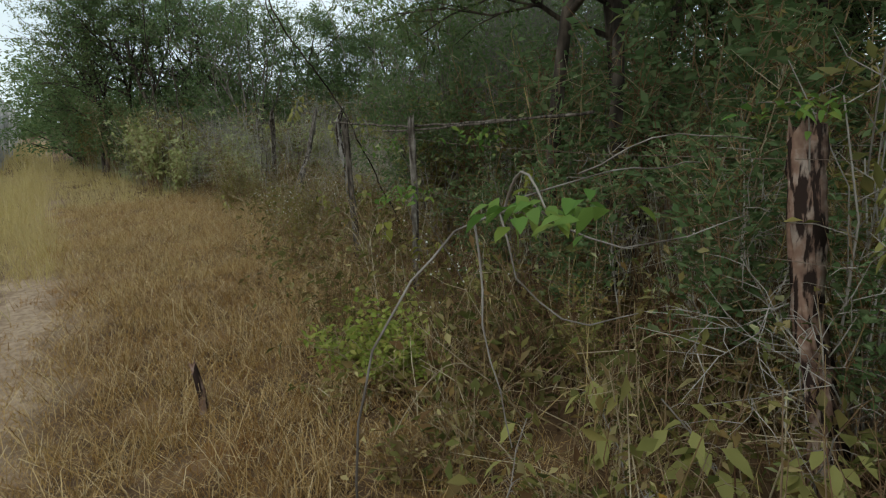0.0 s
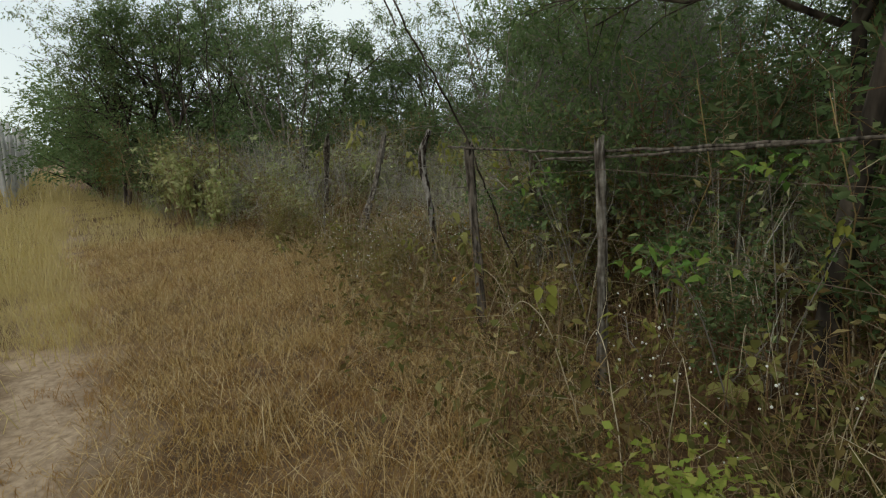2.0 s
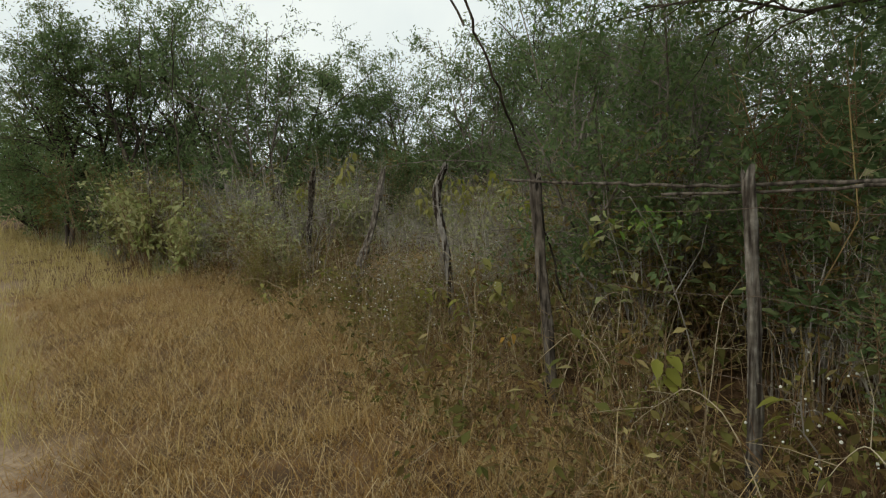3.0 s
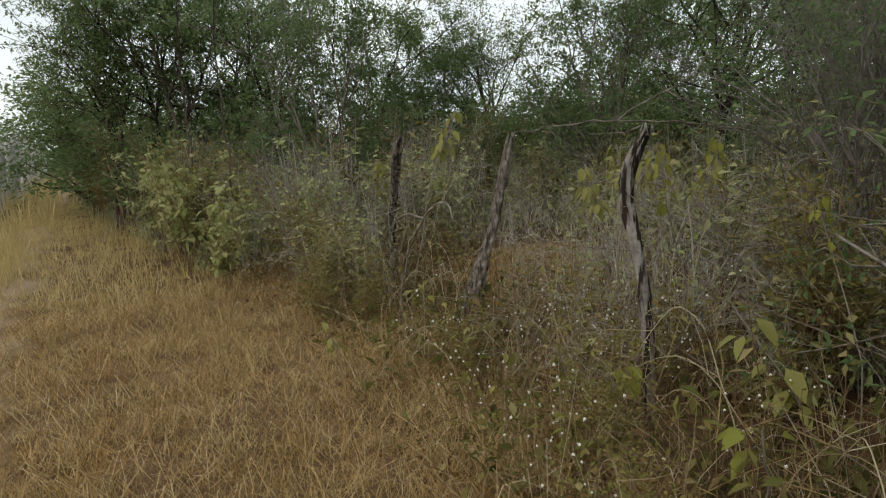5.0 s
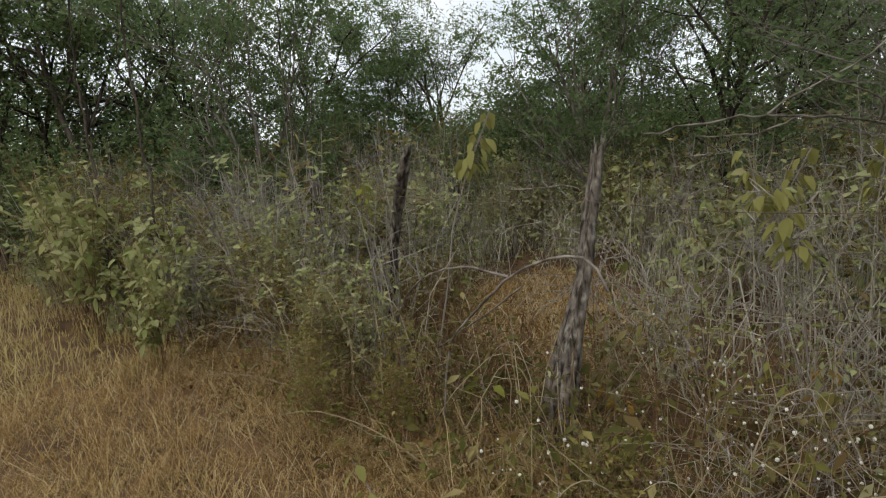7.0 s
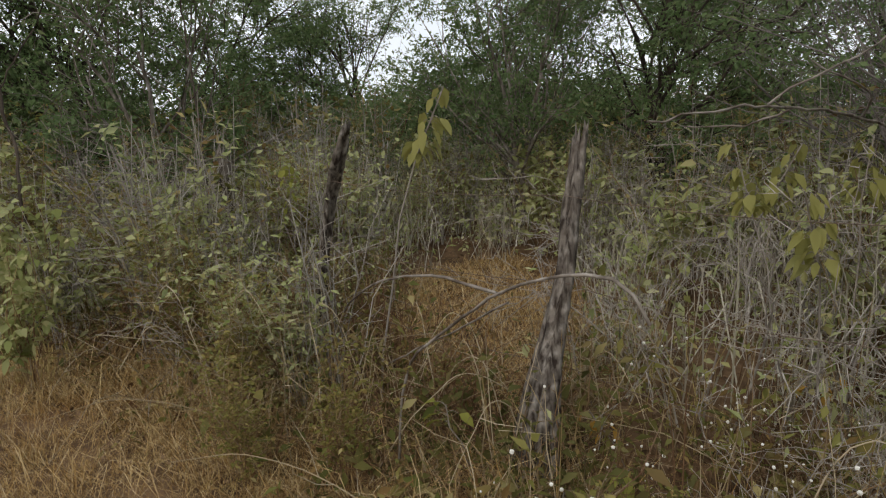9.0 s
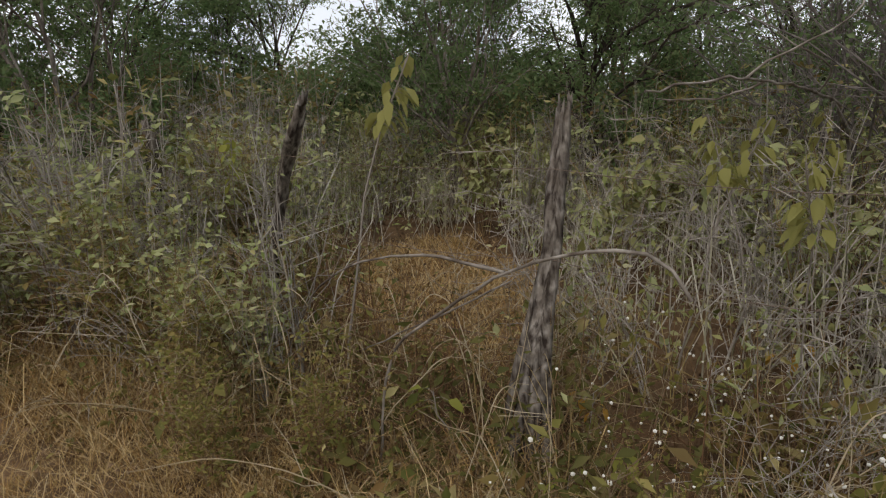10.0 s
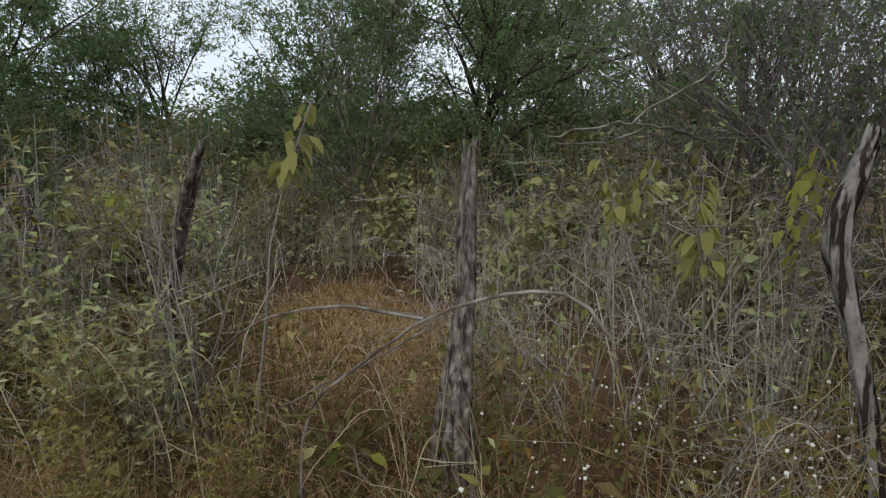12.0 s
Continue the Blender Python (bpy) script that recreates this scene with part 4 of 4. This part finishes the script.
part("trunk", rough_post([(0, 0, -0.1), (0.1, 0, 1.4), (-0.1, 0.05, 3.1)], [0.3, 0.26, 0.2], 51, 12, 0.15, 0.2, 14), STAKE_WOOD, dead)
part("limb", rough_post([(0.05, 0, 1.5), (-0.5, -0.3, 2.0), (-0.9, -0.55, 2.6)], [0.16, 0.13, 0.09], 52, 9, 0.15, 0.05, 10), STAKE_WOOD, dead)
for tu, tv, k, s in ((27.0, -8.6, 4, 0.9), (36, -9.6, 3, 1.0), (44, -11, 4, 1.3), (34, -15, 4, 1.1)):
    tx, ty = plan(tu, tv)
    place(TREES[k], None, tx, ty, tu * 31, s)

# ---- single plants by the fence ----


def make_sapling(name, seed, height, count, leaf, mat, label, droop=0.6, lean=0.25, stem_mat=None, low=0.8):
    """A thin-stemmed plant with stalked drooping broad leaves towards its top."""
    rng = rng_of(seed)
    t = thing(name, (0, 0, 0), label, "plant", "broad-leaved plants")
    a = rng.uniform(0, 2 * math.pi)
    f = np.linspace(0, 1, 6)[:, None]
    axis = f * np.array([math.cos(a) * lean * height, math.sin(a) * lean * height, 0]) * f + f * np.array([0, 0, height])
    axis[1:] += rng.normal(size=(5, 3)) * 0.012
    part("stem", tubes(axis[None], np.linspace(0.005, 0.0025, 6)[None], 5), stem_mat or GREY_STEM, t)
    for i in range(count):
        g = rng.uniform(low, 1.0)
        p = np.array([np.interp(g * 5, range(6), axis[:, c]) for c in range(3)])
        w = unit(np.array([*rng.normal(size=2), rng.uniform(-0.1, 0.6)]))
        q = p + w * leaf * rng.uniform(0.4, 0.8)
        stalk = tubes(np.stack([p, (p + q) / 2 + np.array([0, 0, 0.01]), q])[None], np.array([[0.0016, 0.0013, 0.001]]), 3)
        L = leaf * rng.uniform(0.7, 1.25, 1)
        blade = broad_leaves(q[None], (w * np.array([1, 1, 0.2]) + np.array([0, 0, -droop * rng.uniform(0.5, 1.6)]))[None], L, L * rng.uniform(0.5, 0.7, 1), rng)
        lf = part("leaf", blade, mat, t, smooth=True)
        part("leaf_stalk", stalk, stem_mat or GREY_STEM, lf)
    return t


SAPLINGS = [
    make_sapling("sapling", 201, 1.15, 30, 0.055, BROAD_LEAF, "thin sapling with drooping yellow-green leaves", 1.1),
    make_sapling("sapling", 202, 0.6, 17, 0.085, BROAD_LEAF, "low sapling with broad pale green leaves", 0.45, 0.5, low=0.5),
    make_sapling("sapling", 203, 1.25, 16, 0.058, LIME_LEAF, "tall thin sapling with a few yellowing leaves", 1.3),
    make_sapling("sapling", 204, 0.4, 6, 0.075, LIME_LEAF, "small yellow-green seedling in dry grass", 0.3, 0.3),
    make_sapling("sapling", 205, 0.5, 6, 0.07, ORANGE_LEAF, "small dying sapling with orange leaves", 1.0, 0.4),
]
for k, x, y, turn, size in (
    (1, 0.34, 2.56, 0, 0.9), (1, 0.67, 2.64, 80, 1.0), (1, 0.12, 2.3, 200, 0.85), (1, 0.9, 2.75, 130, 0.9), (1, -0.1, 2.45, 300, 0.7), (4, 0.2, 2.4, 30, 0.7), (1, 0.55, 2.3, 45, 0.7), (0, 1.2, 2.8, 100, 1.0), (1, 0.3, 2.05, 20, 0.6),
    (0, -3.08, 9.25, 0, 1.2), (0, -2.86, 8.97, 120, 1.2), (2, -2.72, 8.8, 40, 1.1), (0, -2.95, 8.6, 220, 1.1), (2, -2.58, 8.57, 310, 1.05), (0, -2.5, 9.1, 60, 1.2), (0, -4.69, 9.62, 30, 1.5), (4, -2.86, 9.0, 0, 0.8), (4, -3.6, 8.75, 200, 0.7),
    (3, -4.24, 8.82, 0, 0.95), (1, -3.62, 8.8, 10, 0.5), (3, -3.75, 8.5, 100, 0.8), (3, -4.0, 8.3, 220, 0.7), (1, -2.2, 7.3, 30, 1.2), (2, -2.0, 7.6, 200, 0.9), (0, -1.6, 6.8, 250, 0.9), (3, -1.6, 5.5, 150, 1.3),
    (3, -0.9, 5.1, 15, 1.2), (1, -0.6, 4.8, 170, 0.9), (2, -0.3, 4.9, 20, 0.8), (3, -2.5, 7.0, 60, 1.2), (3, -3.1, 7.5, 160, 1.1), (4, -2.3, 6.4, 80, 0.7), (2, -5.4, 10.9, 0, 1.0), (0, -6.0, 11.6, 70, 1.1), (1, -4.6, 8.0, 30, 0.6),
):
    place(SAPLINGS[k], None, x, y, turn, size)


def make_flower_weed(seed, height, n, label):
    rng = rng_of(seed)
    t = thing("flowering_weed", (0, 0, 0), label, "weed", "flowering weeds")
    pts, rad = stems_of(rng, n, height, 0.5, 0.002)
    tw, tr = side_twigs(rng, pts, 3, 0.16, 0.0011)
    part("branching", join([tubes(pts, rad, 3), tubes(tw, tr, 3)]), WEED_STEM, t)
    at = points_on(rng, pts, 7, 0.1)
    m = len(at)
    part("foliage", leaf_cards(at, rng.normal(size=(m, 3)) - np.array([0, 0, 0.3]), rng.uniform(0.03, 0.07, m), rng.uniform(0.012, 0.028, m), rng), FLOWER_LEAF, t)
    for p in tw[rng.uniform(0, 1, len(tw)) < 0.5, 2]:
        bm = bmesh.new()
        bmesh.ops.create_icosphere(bm, subdivisions=1, radius=0.0055 * rng.uniform(0.7, 1.3))
        for vert in bm.verts:
            vert.co *= rng.uniform(0.85, 1.15)
            vert.co += Vector(p)
        me = bpy.data.meshes.new("flower_head")
        bm.to_mesh(me)
        bm.free()
        me.materials.append(PETAL)
        new("flower_head", me).parent = t
    return t


FLOWERS = [make_flower_weed(301, 0.62, 7, "tangled weed with small round white flower heads"), make_flower_weed(302, 0.5, 6, "low weed dotted with white flower heads"), make_flower_weed(303, 0.75, 6, "tall thin weed with a few white flower heads")]
frng = rng_of(310)
for i in range(46):
    fu = frng.uniform(7.2, 9.3) if i < 34 else frng.uniform(2.6, 6.6)
    fv = frng.uniform(1.35, 2.7)
    x, y = plan(fu, fv)
    place(FLOWERS[i % 3], None, x, y, frng.uniform(0, 360), frng.uniform(0.75, 1.15))

# yellow-green bush at the edge of the grass
lime_bush = make_shrub("leafy_bush", 401, 0.46, 24, 1.35, LIME_BUSH, WEED_STEM, "low bright yellow-green leafy bush", 4, (0.055, 0.034), 0.2, 0.0035, group="bushes", twigs=11)
place(lime_bush, None, -0.95, 3.66, 0, 0.8)
place(lime_bush, None, -0.75, 3.5, 140, 0.6)
pale_bush = make_shrub("leafy_bush", 402, 1.55, 16, 0.4, PALE_LEAF, WEED_STEM, "pale leafy bush with drooping clustered leaves", 4, (0.1, 0.055), 0.16, 0.006, True, group="bushes")
for x, y, turn, size in ((-6.7, 9.8, 0, 0.6), (-7.9, 10.7, 90, 0.95), (-8.9, 12.0, 200, 0.8), (-10.4, 13.6, 120, 1.1), (-5.5, 10.9, 30, 0.5)):
    place(pale_bush, None, x, y, turn, size)
green_bush = make_shrub("green_bush", 403, 1.9, 12, 0.45, TREE_LEAF, WEED_STEM, "small-leaved dark green bush behind the fence", 6, (0.075, 0.036), 0.36, 0.007, group="green bushes", twigs=22)
dull_bush = make_shrub("green_bush", 404, 1.6, 12, 0.5, FLOWER_LEAF, WEED_STEM, "dull olive bush with fine leaves", 5, (0.055, 0.026), 0.32, 0.006, group="green bushes", twigs=20)
for k, bu, bv, turn, size in ((0, 1.9, 2.8, 15, 0.6), (1, 2.7, 2.2, 75, 0.4), (1, 7.6, 1.75, 33, 0.42), (1, 7.0, 1.5, 80, 0.33), (1, 8.6, 1.5, 10, 0.35), (1, 10.2, 0.95, 120, 0.4), (0, 3.3, 2.5, 45, 0.6), (1, 1.3, 3.1, 5, 0.8), (0, 4.4, 2.5, 200, 0.5), (0, 4.0, 2.9, 0, 0.9), (0, 5.2, 3.0, 60, 1.0), (1, 6.2, 2.9, 120, 0.95), (0, 6.9, 3.3, 200, 0.9), (0, 3.0, 3.3, 280, 1.0), (1, 2.2, 3.4, 30, 1.0), (0, 4.6, 4.3, 100, 1.2), (0, 6.0, 4.4, 160, 1.15), (1, 7.4, 4.2, 20, 1.0),
                             (0, 3.3, 4.5, 220, 1.2), (0, 1.8, 4.3, 310, 1.2), (1, 7.9, 3.3, 70, 0.75), (0, 5.4, 5.8, 15, 1.3), (0, 6.9, 5.9, 75, 1.2), (1, 11.6, 1.0, 0, 0.6), (1, 12.6, 0.9, 90, 0.75), (1, 13.6, 0.4, 180, 0.85), (1, 10.8, 1.1, 240, 0.5), (0, 14.4, 1.4, 40, 0.85), (1, 9.95, 1.25, 300, 0.42), (0, 2.4, 2.7, 130, 0.7), (1, 12.4, 2.2, 140, 0.75), (1, 14.6, 3.6, 20, 1.0), (0, 15.6, 4.6, 200, 1.0), (1, 13.0, 6.4, 300, 1.0), (0, 14.0, 7.4, 80, 1.1), (0, 11.8, 7.8, 160, 1.1), (1, 10.6, 6.2, 10, 0.95), (1, 14.6, 0.0, 30, 0.95), (0, 15.6, -0.6, 110, 1.0), (1, 16.6, 0.6, 200, 1.1), (0, 17.6, -1.4, 290, 1.1), (1, 15.6, 1.6, 350, 1.05), (0, 16.6, 2.8, 60, 1.15), (1, 17.8, 3.6, 140, 1.1), (0, 18.6, 0.4, 230, 1.2), (1, 19.6, -2.2, 310, 1.1), (0, 16.8, 5.4, 20, 1.2), (1, 18.8, 5.2, 100, 1.2), (0, 21.0, -2.6, 190, 1.2)):
    x, y = plan(bu, bv)
    place(green_bush if k == 0 else dull_bush, None, x, y, turn, size)
# leafless pale tangles at the fence
for x, y, turn, size in ((0.5, 3.9, 240, 0.8), (1.3, 3.3, 120, 0.7), (-3.15, 9.15, 40, 0.85), (-2.7, 9.35, 200, 0.85), (-3.45, 9.5, 300, 0.7), (-2.3, 8.6, 100, 0.75), (-2.2, 9.6, 10, 0.9), (-5.5, 9.7, 60, 0.6), (-3.2, 8.3, 130, 0.5), (-2.85, 8.3, 250, 0.55), (-3.0, 7.75, 20, 0.42)):
    place(TREES[7], None, x, y, turn, size)
rod("dead_branch", [
    ([(-3.6, 8.72, 1.5), (-3.13, 8.94, 1.55), (-2.6, 9.3, 1.52), (-2.1, 9.6, 1.45), (-1.7, 9.9, 1.2), (-1.5, 10.0, 0.0)], 0.004, 0.012),
    ([(-3.0, 9.05, 1.55), (-2.8, 9.0, 1.68), (-2.55, 9.0, 1.78), (-2.45, 9.1, 1.95)], 0.005, 0.003),
    ([(-2.8, 9.2, 1.54), (-2.95, 9.35, 1.45), (-3.2, 9.4, 1.47)], 0.006, 0.003),
    ([(-2.3, 9.5, 1.48), (-2.35, 9.3, 1.6), (-2.6, 9.25, 1.66), (-2.7, 9.3, 1.75)], 0.006, 0.003),
], GREY_BARK, "grey leaning dead branch behind the fence", "branch", 6, 6, 0.012)
# long arching shoot across the near thicket
rod("arching_shoot", [
    ([(-0.36, 1.94, 0.0), (-0.31, 1.89, 0.6), (-0.26, 1.85, 0.94), (-0.2, 1.93, 1.07), (-0.12, 2.1, 1.18), (-0.03, 2.23, 1.2), (0.15, 2.45, 1.26), (0.52, 2.87, 1.24)], 0.0032, 0.0022),
    ([(-0.03, 2.23, 1.2), (0.02, 2.16, 1.02), (0.12, 2.15, 0.94), (0.3, 2.3, 0.93)], 0.003, 0.0016),
    ([(0.03, 2.3, 1.215), (0.18, 2.32, 1.08), (0.36, 2.45, 1.07), (0.6, 2.6, 1.12)], 0.003, 0.0016),
    ([(-0.08, 2.17, 1.19), (-0.05, 2.12, 0.9), (0.0, 2.15, 0.62)], 0.003, 0.0016),
    ([(0.15, 2.45, 1.26), (0.35, 2.5, 1.36), (0.6, 2.55, 1.33)], 0.0025, 0.0014),
], GREY_BARK, "long arching thorny shoot over the weeds", "branch", 9, 5, 0.012)
rod("young_tree", [([(-1.7, 6.9, 0), (-2.1, 6.2, 1.5), (-2.35, 5.6, 2.2), (-2.5, 5.3, 3.4)], 0.008, 0.006), ([(-2.35, 5.6, 2.1), (-2.6, 5.8, 2.6), (-2.8, 5.9, 2.7), (-2.9, 5.95, 2.5)], 0.006, 0.003)], BARK, "slim dark leaning trunk of a young tree", "tree", 11, 6, 0.02)
for k, (x, y) in enumerate(((-8.3, 11.4), (-6.6, 12.3), (-7.4, 10.9))):
    rod("young_tree", [([(x, y, 0), (x + 0.05, y, 1.4), (x - 0.03, y + 0.04, 2.6), (x + 0.12, y, 3.9)], 0.014, 0.006), ([(x, y, 1.8), (x + 0.3, y + 0.2, 2.4), (x + 0.4, y + 0.2, 3.0)], 0.006, 0.003)], BARK, "slim dark upright trunk in the shrubs", "tree", 20 + k, 5, 0.02)
# stub of a dead stem in the grass
stub = thing("dead_stub", (-1.7, 3.2, 0), "short dark brown dead stub in dry grass", "stub")
part("log", rough_post([(0, 0, -0.05), (0.0, 0, 0.12), (-0.03, 0, 0.27)], [0.022, 0.02, 0.016], 61, 9, 0.2, 0.03, 9), POST_RED, stub)


def leafy_spray(x, y, z, seed, n, reach, root):
    rng = rng_of(seed)
    t = thing("leafy_twig", (x, y, 0), "bright green leafy twig hanging over the weeds", "twig", "leafy twigs")
    f = np.linspace(0, 1, 7)[:, None]
    start = np.array(root) - np.array([x, y, 0])
    axis = start * (1 - f) + np.array([0, 0, z]) * f + np.array([0, 0, 0.08]) * np.sin(f * math.pi)
    part("stem", tubes(axis[None], np.linspace(0.004, 0.002, 7)[None], 5), GREY_STEM, t)
    at = np.array([0, 0, z]) + rng.normal(size=(n, 3)) * np.array([reach, reach, reach * 0.25])
    part("foliage", broad_leaves(at, rng.normal(size=(n, 3)) * np.array([1, 1, 0.3]) - np.array([0, 0, 0.2]), rng.uniform(0.035, 0.065, n), rng.uniform(0.018, 0.032, n), rng), BRIGHT_LEAF, t, smooth=True)


leafy_spray(0.1, 1.93, 1.26, 71, 44, 0.07, (-0.02, 2.24, 1.2))
leafy_spray(0.88, 3.1, 1.4, 72, 46, 0.10, (0.95, 3.2, 1.0))
leafy_spray(1.0, 2.85, 1.85, 73, 40, 0.1, (1.2, 3.4, 1.0))
leafy_spray(-0.5, 4.6, 1.25, 74, 50, 0.13, (-0.3, 5.0, 0.2))
leafy_spray(-0.9, 4.2, 0.95, 75, 50, 0.12, (-0.6, 4.6, 0.2))
leafy_spray(-1.5, 5.6, 1.15, 76, 40, 0.12, (-1.2, 5.6, 0.2))
leafy_spray(-2.7, 5.85, 2.5, 77, 60, 0.2, (-2.42, 5.5, 2.3))
leafy_spray(-2.2, 6.0, 2.55, 78, 70, 0.22, (-2.0, 6.2, 1.9))
leafy_spray(-1.7, 6.2, 2.35, 79, 70, 0.24, (-1.8, 6.4, 1.8))


def make_stalk(seed, length, rise, label):
    """A long dry stalk that arches over and droops."""
    rng = rng_of(seed)
    t = thing("dry_stalk", (0, 0, 0), label, "stalk", "arching dry stalks")
    f = np.linspace(0, 1, 19)[:, None]
    axis = f * np.array([length, 0, 0]) + np.sin(f * math.pi * 0.72) * np.array([0, 0, rise]) + np.cumsum(rng.normal(size=(19, 3)) * 0.008, axis=0) * np.minimum(f * 4, 1)
    axis[1:-1] = (axis[:-2] + axis[1:-1] + axis[2:]) / 3
    part("stem", tubes(axis[None], np.linspace(0.0028, 0.0012, 19)[None], 5), STALK, t, smooth=True)
    for i in range(4):
        k = rng.integers(4, 17)
        p = axis[k]
        w = unit(np.array([rng.uniform(0, 1), rng.normal() * 0.8, rng.uniform(-0.3, 0.9)])) * rng.uniform(0.08, 0.28)
        part("side_shoot", tubes(np.stack([p, p + w * 0.5 + rng.normal(size=3) * 0.01, p + w])[None], np.array([[0.0018, 0.0014, 0.0008]]), 3), STALK, t)
    return t


STALK = material("pale_dry_stalks", [(0.24, 0.18, 0.10), (0.36, 0.29, 0.19), (0.50, 0.43, 0.31)], 0.85, by="object")
STALKS = [make_stalk(501, 0.7, 0.45, "pale dry stalk arching through the weeds"), make_stalk(502, 0.35, 0.75, "tall pale dry stalk among the weeds"), make_stalk(503, 0.9, 0.3, "long low dry stalk bent over the weeds"), make_stalk(504, 0.5, 0.6, "grey dry stalk leaning in the weeds")]
krng = rng_of(510)
for i in range(190):
    ku = krng.uniform(2.0, 12.0)
    kv = float(scrub_edge(ku)) + 0.1 + krng.uniform(0, 1) ** 1.3 * 1.7
    if ku < 6 and i % 3:
        continue
    x, y = plan(ku, kv)
    place(STALKS[i % 4], None, x, y, krng.uniform(0, 360), krng.uniform(0.6, 1.2))
